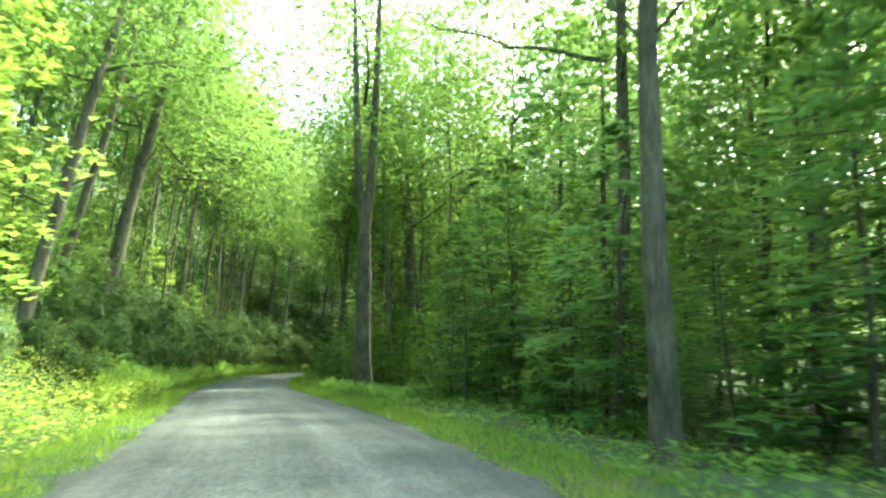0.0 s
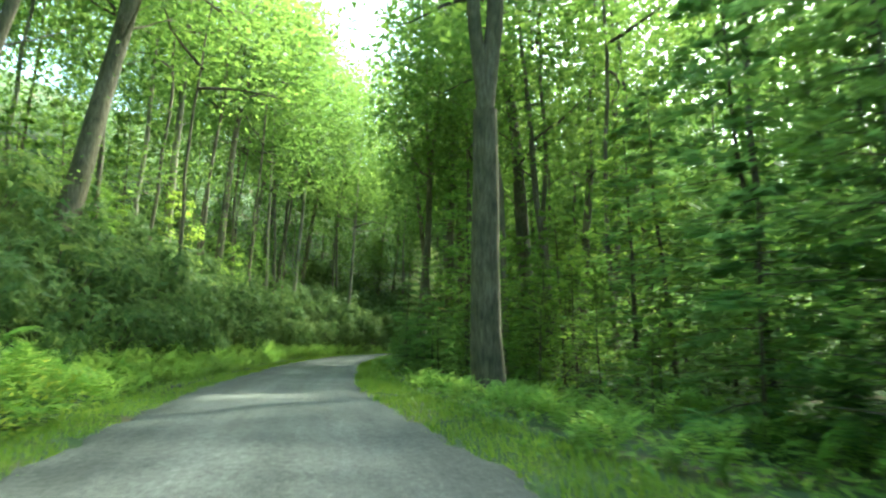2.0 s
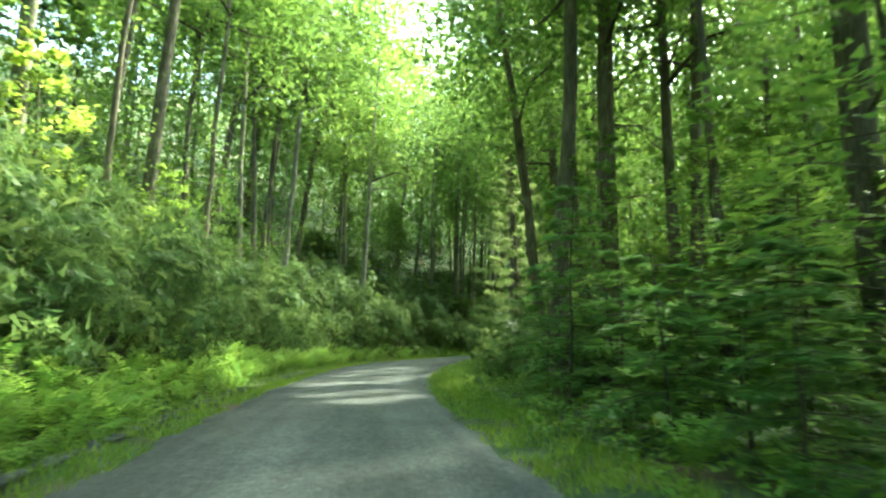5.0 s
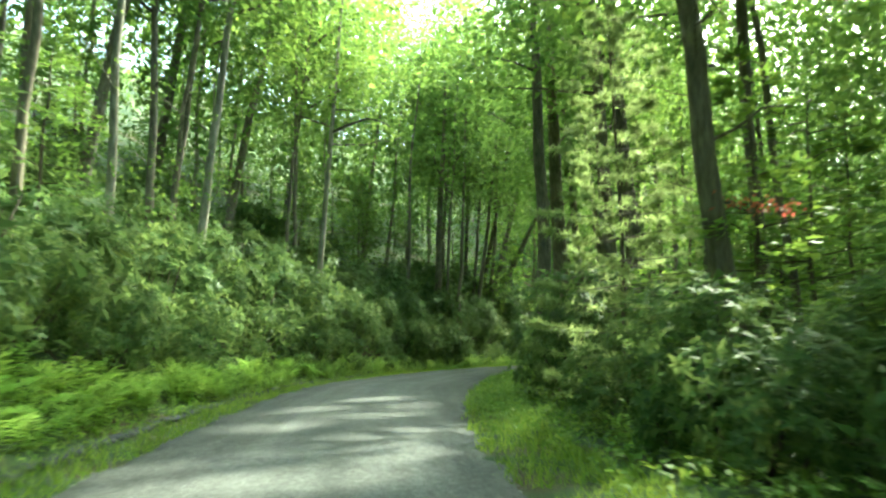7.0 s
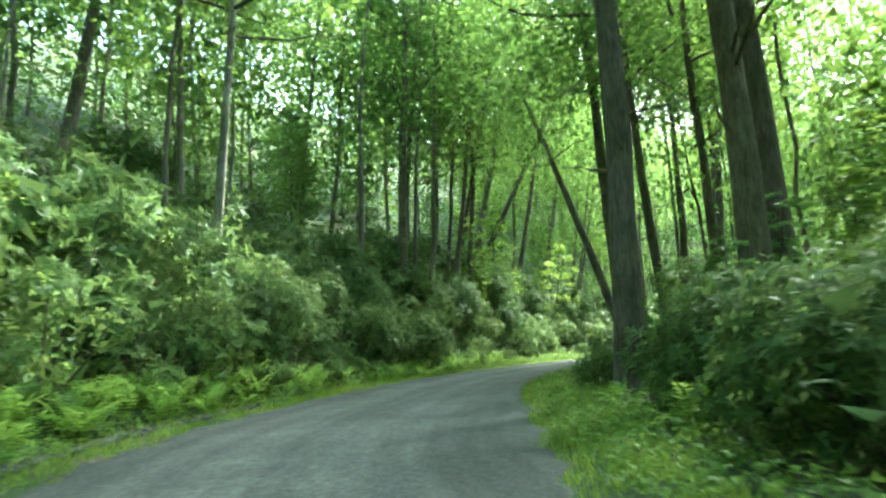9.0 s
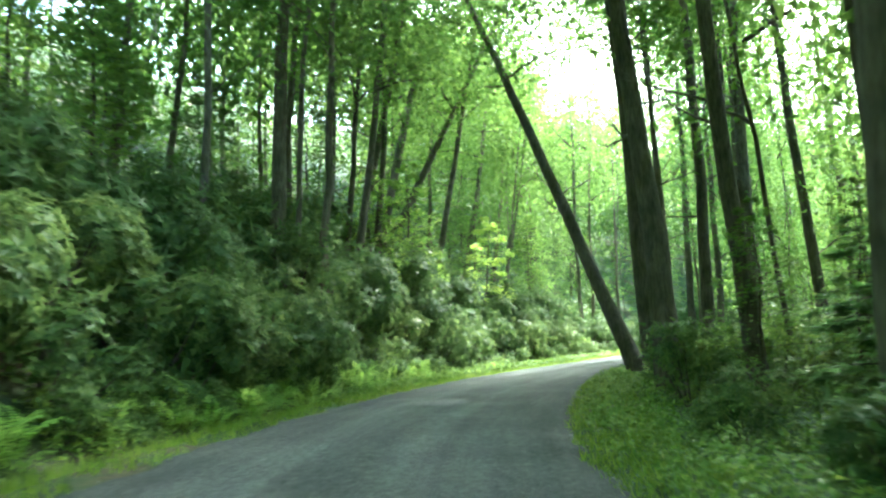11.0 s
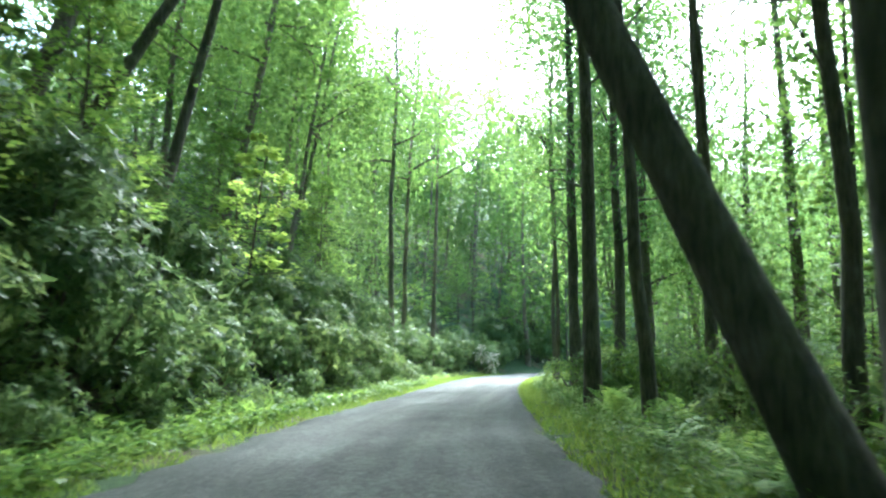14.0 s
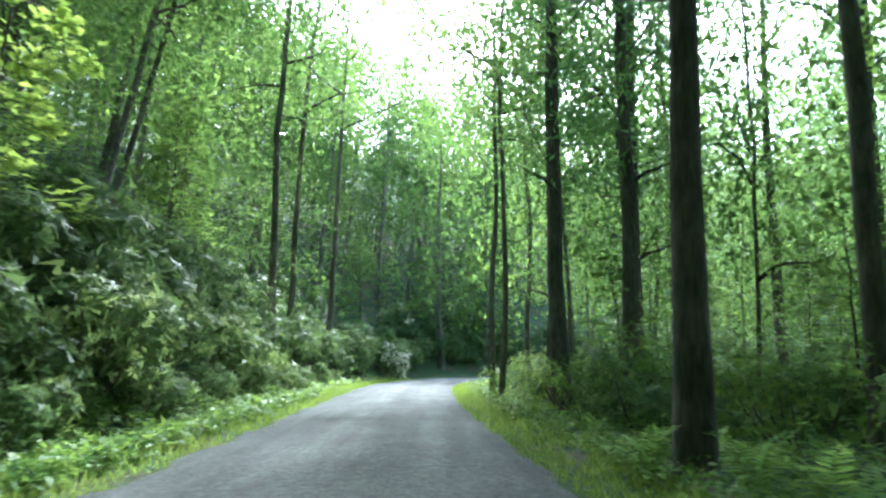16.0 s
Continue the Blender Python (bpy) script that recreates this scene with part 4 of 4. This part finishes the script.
g = np.random.default_rng(12)
for x, y in scatter(41, 140, (1.15, 2.5), (24, 112), 0.66):
    fern(x, y, g.uniform(.85, 1.4), g)
for x, y in scatter(49, 80, (2.3, 3.5), (27, 112), 0.9):
    fern(x, y, g.uniform(1.1, 1.5) if y < 70 else g.uniform(.7, 1.0), g)
for x, y in scatter(42, 40, (-3.0, -1.2), (20, 150), 0.8):
    fern(x, y, g.uniform(.6, 1.0), g)
for x, y in scatter(43, 66, (-7.0, -1.5), (23, 41), 0.62, clear=[(-4, 36.6, 0.8)]):
    fern(x, y, g.uniform(.7, 1.0), g)
for x, y in ((2.7, 115.4), (3.3, 116.6), (3.9, 118.0), (4.4, 119.3), (2.9, 117.6), (5.0, 120.4)):
    fern(x, y, g.uniform(.9, 1.2), g)
for x, y in scatter(44, 40, (0.9, 2.6), (112, 150), 0.8):
    fern(x, y, g.uniform(.5, .8), g)


def fern_bed(seed, count, n0, n1, a0, a1, side, low, high):
    """Ferns that grow into one another along the foot of the bank."""
    g = np.random.default_rng(seed)
    p = verge_points(g, count, n0, n1, a0, a1, side)[0]
    shapes = []
    for me in FRONDS:
        co, fv = np.empty(len(me.vertices) * 3, np.float32), np.empty(len(me.loops), np.int32)
        me.vertices.foreach_get("co", co)
        me.loops.foreach_get("vertex_index", fv)
        shapes.append((co.reshape(-1, 3), fv.reshape(-1, 4)))
    out = []
    for q in p:
        k, size, first = int(g.integers(5, 7)), g.uniform(low, high), g.uniform(0, 6.28)
        for i in range(k):
            v, f = shapes[g.integers(4)]
            turn = np.array(Euler((g.uniform(-.25, .25), g.uniform(-.8, -.08), first + 6.28 * i / k)).to_matrix())
            out.append((v @ turn.T * size + q, f))
    return tagged(new("fern_bed", mesh_of("fern_bed", *join(out), LEAF_FERN)), "dense bed of bright green ferns below the bank", "ferns", kind="stuff")


fern_bed(46, 150, 1.75, 2.9, 62, 126, 1, 0.75, 1.15)
fern_bed(47, 60, 1.6, 3.0, 126, 160, 1, 0.5, 0.75)


# ------------------------------------------------------------ grass, weeds, stones
def grass(seed, count, side):
    g = np.random.default_rng(seed)
    p, n = verge_points(g, count, -0.12, 1.5, 30, 215, side)
    keep = wobble(p[:, 0], p[:, 1], 2.3) > -0.75 + 0.5 * (n < 0.1)
    if side > 0:
        keep &= ~((n > 0.9) & (p[:, 1] > 38) & (p[:, 1] < 90))
    p, n = p[keep], n[keep]
    d = g.standard_normal((len(p), 3)) * 0.45 + (0, 0, 1)
    ln = g.uniform(0.10, 0.26, len(p)) * (0.65 + 0.35 * np.clip(n, 0, 1))
    d = unit(d)
    side_v = unit(np.cross(d, g.standard_normal((len(p), 3))))
    wv = g.uniform(0.006, 0.013, (len(p), 1))
    v = np.stack([p - side_v * wv, p + side_v * wv, p + d * ln[:, None]], 1).reshape(-1, 3)
    ob = new("verge_grass", mesh_of("verge_grass", v, np.arange(len(v)).reshape(-1, 3), LEAF_GRASS))
    return tagged(ob, "bright green grass along the road's edge", "grass", kind="stuff")


grass(61, 60000, 1)
grass(62, 60000, -1)


def weeds(seed, count, n0, n1, a0, a1, side, tall, leaf, material=LEAF_WEED):
    """Low broad-leaved plants: little stacks of leaves."""
    g = np.random.default_rng(seed)
    p, n = verge_points(g, count, n0, n1, a0, a1, side)
    k = 7
    q = np.repeat(p, k, 0) + g.standard_normal((len(p) * k, 3)) * (0.07, 0.07, 0)
    q[:, 2] += g.random(len(q)) * tall
    d = g.standard_normal((len(q), 3)) * (1, 1, 0.35)
    ln = leaf * g.uniform(0.6, 1.3, len(q))
    ob = new("verge_weeds", mesh_of("verge_weeds", *small_blades(q, d, (0, 0, 1) + 0.4 * g.standard_normal((len(q), 3)), ln, ln * 0.5), material))
    return tagged(ob, "low leafy weeds between grass and wood", "weeds", kind="stuff")


weeds(71, 1100, 0.9, 3.4, 30, 78, 1, 0.40, 0.11)
weeds(76, 1300, 1.05, 3.4, 78, 132, 1, 0.40, 0.11)
weeds(78, 1500, 1.7, 4.2, 76, 152, 1, 0.55, 0.13)
weeds(79, 1000, 0.95, 1.9, 78, 132, 1, 0.22, 0.10)
weeds(77, 2000, 0.8, 3.2, 128, 215, 1, 0.35, 0.11)
weeds(72, 6500, 0.7, 6.0, 30, 215, -1, 0.35, 0.13)
weeds(73, 1000, 3.0, 18.0, 30, 215, 1, 0.9, 0.30)
weeds(80, 2200, 0.3, 2.3, 108, 160, -1, 0.28, 0.10)
weeds(74, 1400, 4.0, 20.0, 30, 215, -1, 0.7, 0.30)
weeds(82, 3000, 0.5, 2.6, *np.interp((104, 138), MID[:, 1], ALONG), 1, 0.34, 0.16)
weeds(83, 1900, 1.0, 3.6, *np.interp((104, 140), MID[:, 1], ALONG), -1, 0.28, 0.13)
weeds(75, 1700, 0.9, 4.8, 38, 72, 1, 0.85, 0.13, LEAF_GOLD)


def stone_shape(g, size):
    bm = bmesh.new()
    bmesh.ops.create_icosphere(bm, subdivisions=1, radius=1)
    v = np.array([q.co[:] for q in bm.verts])
    f = np.array([[q.index for q in t.verts] for t in bm.faces])
    bm.free()
    return v * (1 + 0.25 * g.standard_normal((len(v), 1))) * size * (1, 0.8, 0.45), f


def stones(name, seed, count, n0, n1, a0, a1, side, low, high, material, label):
    g = np.random.default_rng(seed)
    p, n = verge_points(g, count, n0, n1, a0, a1, side)
    shapes = [stone_shape(g, 1.0) for _ in range(5)]
    out = []
    for q in p:
        v, f = shapes[g.integers(5)]
        a, s = g.random() * 6.28, g.uniform(low, high)
        r = np.array([[math.cos(a), -math.sin(a), 0], [math.sin(a), math.cos(a), 0], [0, 0, 1]])
        out.append((v @ r.T * s + q + (0, 0, s * 0.2), f))
    return tagged(new(name, mesh_of(name, *join(out), material)), label, "stones", kind="stuff")


stones("ditch_stones", 81, 2300, 0.75, 1.25, 78, 132, 1, 0.04, 0.13, SLATE, "dark wet slate stones lining the ditch")
stones("loose_gravel", 82, 900, -0.55, 0.25, 35, 200, 1, 0.010, 0.030, PEBBLE, "loose grey gravel at the road's edge")
stones("loose_gravel", 83, 900, -0.55, 0.25, 35, 200, -1, 0.010, 0.030, PEBBLE, "loose grey gravel at the road's edge")

stones("loose_gravel", 84, 900, -4.6, -0.2, 38, 175, 1, 0.009, 0.022, SLATE, "dark loose stones scattered over the gravel road")
stones("loose_gravel", 85, 700, -4.6, -0.2, 38, 175, 1, 0.008, 0.018, PEBBLE, "pale loose stones scattered over the gravel road")


# ------------------------------------------------------------ far woods
def far_woods(seed, count, n0, n1, y0, y1, low, high, label, leaf=(0.4, 0.75), k=80):
    g = np.random.default_rng(seed)
    x, y = g.uniform(-80, 110, count * 12), g.uniform(y0, y1, count * 12)
    n, _ = lateral(x, y)
    ok = (np.abs(n) >= n0) & (np.abs(n) < n1) & ((n > 0) if label.startswith("hill") else (n < 0) | ("over the road" in label))
    x, y = x[ok][:count], y[ok][:count]
    z = land(x, y)
    c = np.repeat(np.stack([x, y, z + g.uniform(low, high, len(x))], 1), k, 0)
    p = c + g.standard_normal((len(c), 3)) * (1.7, 1.7, 0.55)
    ln = g.uniform(*leaf, len(c))
    d = g.standard_normal((len(c), 3)) * (1, 1, 0.5)
    ob = new("far_woods", mesh_of("far_woods", *small_blades(p, d, (0, 0, 1) + 0.6 * g.standard_normal((len(c), 3)), ln, ln * 0.6), LEAF_CANOPY))
    return tagged(ob, label, "woods", kind="stuff")


far_woods(91, 1000, 20, 52, -5, 225, 0.3, 25, "hillside woods of green broad-leaved trees behind", (0.36, 0.62), 110)
far_woods(95, 420, 11, 22, -5, 190, 0.3, 15, "hillside thicket of young broad-leaved trees", (0.2, 0.34), 130)
far_woods(103, 540, 9, 34, 20, 110, 10, 27, "hillside crowns of tall trees closing the sky", (0.28, 0.46), 120)
far_woods(92, 900, 22, 54, -5, 125, 0.5, 27, "green woods beyond the low side", (0.4, 0.7), 100)
far_woods(96, 580, 18, 52, 120, 235, 0.5, 15, "green woods beyond the low side", (0.36, 0.62), 90)
far_woods(93, 220, 9, 34, 156, 215, 0.5, 18, "hillside woods of green broad-leaved trees at the bend", (0.36, 0.6), 100)
far_woods(94, 380, 10, 28, -5, 110, 1.5, 15, "green woods close beside the low side of the road", (0.2, 0.34), 120)
far_woods(98, 420, 12, 34, 70, 118, 4, 27, "green leaf canopy of the low side beyond the thicket", (0.3, 0.5), 100)
far_woods(106, 230, 5, 13, 36, 112, 2.5, 9, "hillside saplings with tiers of light green leaves", (0.14, 0.24), 110)
far_woods(107, 110, 7, 17, 112, 162, 2, 10, "hillside maples with tiers of light green leaves", (0.14, 0.24), 110)
far_woods(112, 190, 4.5, 11, 134, 168, 2.0, 10, "hillside maples with low layered light green boughs", (0.11, 0.19), 200)
far_woods(113, 170, 7, 20, 120, 160, 1.5, 8, "green layered undergrowth among the low side trunks", (0.11, 0.19), 180)
far_woods(108, 330, 6, 26, 108, 150, 6, 21, "green woods of the low side beyond the last bend", (0.2, 0.34), 110)
# Next three: added crowns, mostly above the view, keep sun off road and bank.
far_woods(109, 125, 0, 5, 92, 114, 17, 25, "leaf canopy added high over the road as shade", (0.2, 0.32), 110)
far_woods(110, 210, 0, 5, 114, 131, 21, 27, "leaf canopy added high over the road as shade", (0.2, 0.32), 110)
far_woods(111, 270, 0, 11, 122, 141, 24, 30, "crowns added on the low side high over the road as shade", (0.2, 0.32), 110)
far_woods(99, 320, 4, 15, 55, 125, 8, 22, "hillside leaf canopy of tall trees above the bank", (0.18, 0.28), 120)
far_woods(101, 150, 4, 12, 112, 150, 10, 18, "hillside leaf canopy hanging over the verge", (0.14, 0.22), 150)
far_woods(105, 260, 14, 42, 60, 122, 14, 34, "green crowns of the low side against the sky", (0.4, 0.65), 75)
far_woods(102, 260, 20, 36, 0, 62, 12, 32, "green crowns of trees beyond the low side", (0.4, 0.7), 80)
far_woods(104, 230, 1.5, 10, 54, 74, 12, 22, "green crowns of trees over the low side at the bend", (0.2, 0.32), 120)
far_woods(100, 190, 3, 12, 90, 124, 10, 21, "hillside leaf canopy reaching over the bend", (0.18, 0.28), 130)


# ------------------------------------------------------------ a dead limb over the bank, and withered twigs
def dead_limb(start, end, thick, seed, label):
    g = np.random.default_rng(seed)
    start, end = np.array(start, float), np.array(end, float)
    t = np.linspace(0, 1, 10)[:, None]
    pts = (end - start) * t + np.sin(np.pi * t) * np.array([0, 0, -0.25]) + g.standard_normal((10, 3)) * 0.07
    root = thing("dead_branch", Matrix.Translation(start), label, "branch")
    part("limb", mesh_of("limb", *tube(pts, np.linspace(thick, 0.02, 10), 6), BARK_DARK, True), root)
    for k in (4, 6, 8):
        d = unit(g.standard_normal(3) + np.array([0, 0, 0.8]))
        twig = np.array([pts[k], pts[k] + d * 0.35, pts[k] + d * 0.8 + g.standard_normal(3) * 0.1])
        part("twig", mesh_of("twig", *tube(twig, [0.022, 0.014, 0.005], 4), BARK_DARK, True), root)
    return root


dead_limb((-21.3, 98.4, 14.2), (-16.8, 100.6, 15.4), 0.08, 701, "dead crooked limb reaching out from a grey trunk")
dead_limb((-21.2, 98.2, 16.6), (-18.6, 99.6, 17.2), 0.06, 702, "dead crooked limb reaching out from a grey trunk")


dead_limb((4.9, 20.2, 10.3), (-1.5, 22.0, 12.9), 0.085, 703, "long crooked limb reaching over the road")
dead_limb((-8.1, 58.75, 11.0), (-10.5, 58.2, 14.6), 0.10, 704, "crooked dark limb of the forked roadside tree")


def withered_branch(at, along, seed):
    """A broken branch with orange-brown dead leaves hanging from a trunk."""
    g = np.random.default_rng(seed)
    root = thing("withered_branch", Matrix.Translation(at), "broken branch with withered orange-brown leaves", "branch")
    t = np.linspace(0, 1, 6)[:, None]
    pts = np.array(along) * t + np.array([0, 0, -0.12]) * t * t
    part("limb", mesh_of("limb", *tube(pts, np.linspace(0.02, 0.005, 6), 5), TWIG, True), root)
    p = pts[g.integers(1, 6, 90)] + g.standard_normal((90, 3)) * (0.13, 0.13, 0.06)
    ln = g.uniform(0.08, 0.14, 90)
    part("dead_leaves", mesh_of("dead_leaves", *blades(p, g.standard_normal((90, 3)) + (0, 0, -0.6), g.standard_normal((90, 3)), ln, ln * 0.5), LEAF_DEAD), root, "withered orange-brown leaves")
    return root


withered_branch((-8.95, 66.65, 3.75), (1.1, -0.2, -0.05), 711)


# ------------------------------------------------------------ breaks in the canopy through which the sun reaches road and bank
SUN_WAY = np.array(SUN_FROM * math.cos(SUN_HEIGHT) + Vector((0, 0, math.sin(SUN_HEIGHT))))
BREAKS = [(-10.2, 33.3, 0.55), (-9.0, 33.6, 0.4), (-13.5, 55.4, 0.5), (-12.8, 56.6, 0.45), (-14.6, 57.4, 0.5), (-15.9, 61.8, 0.7), (-14.6, 62.5, 0.6), (-14.0, 64.4, 0.6), (-15.6, 64.2, 0.4), (-16.8, 63.0, 0.4),
          (-18.6, 60.5, 0.9), (-19.6, 62.5, 0.8), (-19.4, 50.4, 1.0), (-18.6, 48.6, 0.8), (-10.8, 102.4, 0.35), (-13.0, 66.8, 1.1), (-11.2, 68.7, 1.0), (-14.2, 65.6, 0.9), (-9.9, 63.8, 0.6), (-11.5, 61.8, 0.5),
          (-29.5, 53.8, 1.5), (-15.2, 69.5, 0.6), (-16.4, 71.0, 0.5), (-14.4, 72.0, 0.5), (-15.5, 74.0, 0.6), (-16.5, 67.5, 0.5), (-13.6, 58.6, 0.45), (-6.9, 126.8, 1.35)]
g = np.random.default_rng(66)
for x0, x1, y0, y1, count in ((-36, -22, 44, 94, 42), (-2, 14, 36, 62, 18), (18, 32, 152, 166, 10)):
    BREAKS += [(g.uniform(x0, x1), g.uniform(y0, y1), g.uniform(0.7, 1.5)) for _ in range(count)]


def open_break(ob, co):
    """The mesh of ob without the leaves that hang in a break; co: its points in the world."""
    inside = np.zeros(len(co), bool)
    lo, hi = co.min(0), co.max(0)
    mid, half_size = (lo + hi) / 2, np.linalg.norm(hi - lo) / 2
    for x, y, r in BREAKS:
        c = mid - (x, y, 0.0)
        if np.linalg.norm(c - (c @ SUN_WAY) * SUN_WAY) > half_size + 1.4 * r:
            continue
        q = co - (x, y, 0.0)
        along = q @ SUN_WAY
        off = np.linalg.norm(q - along[:, None] * SUN_WAY, axis=1)
        inside |= (off < r * (1 + 0.3 * np.sin(q[:, 2] * 0.8 + x))) & (co[:, 2] > 3.2)
    if not inside.any():
        return
    me = ob.data
    k = me.polygons[0].loop_total
    faces = np.empty(len(me.loops), np.int32)
    me.loops.foreach_get("vertex_index", faces)
    faces = faces.reshape(-1, k)
    own = np.empty(len(me.vertices) * 3, np.float32)
    me.vertices.foreach_get("co", own)
    keep = ~inside[faces].any(1)
    if keep.any():
        used = np.unique(faces[keep])
        ob.data = mesh_of(me.name, own.reshape(-1, 3)[used], np.searchsorted(used, faces[keep]), me.materials[0])


bpy.context.view_layer.update()
for ob in list(scene.objects):
    if ob.type == "MESH" and ob.name.split(".")[0] in ("crown", "foliage", "far_woods", "inner_foliage") and ob.data.materials[0] != LEAF_SUNNY:
        raw = np.empty(len(ob.data.vertices) * 3, np.float32)
        ob.data.vertices.foreach_get("co", raw)
        mw = np.array(ob.matrix_world)
        open_break(ob, raw.reshape(-1, 3) @ mw[:3, :3].T + mw[:3, 3])
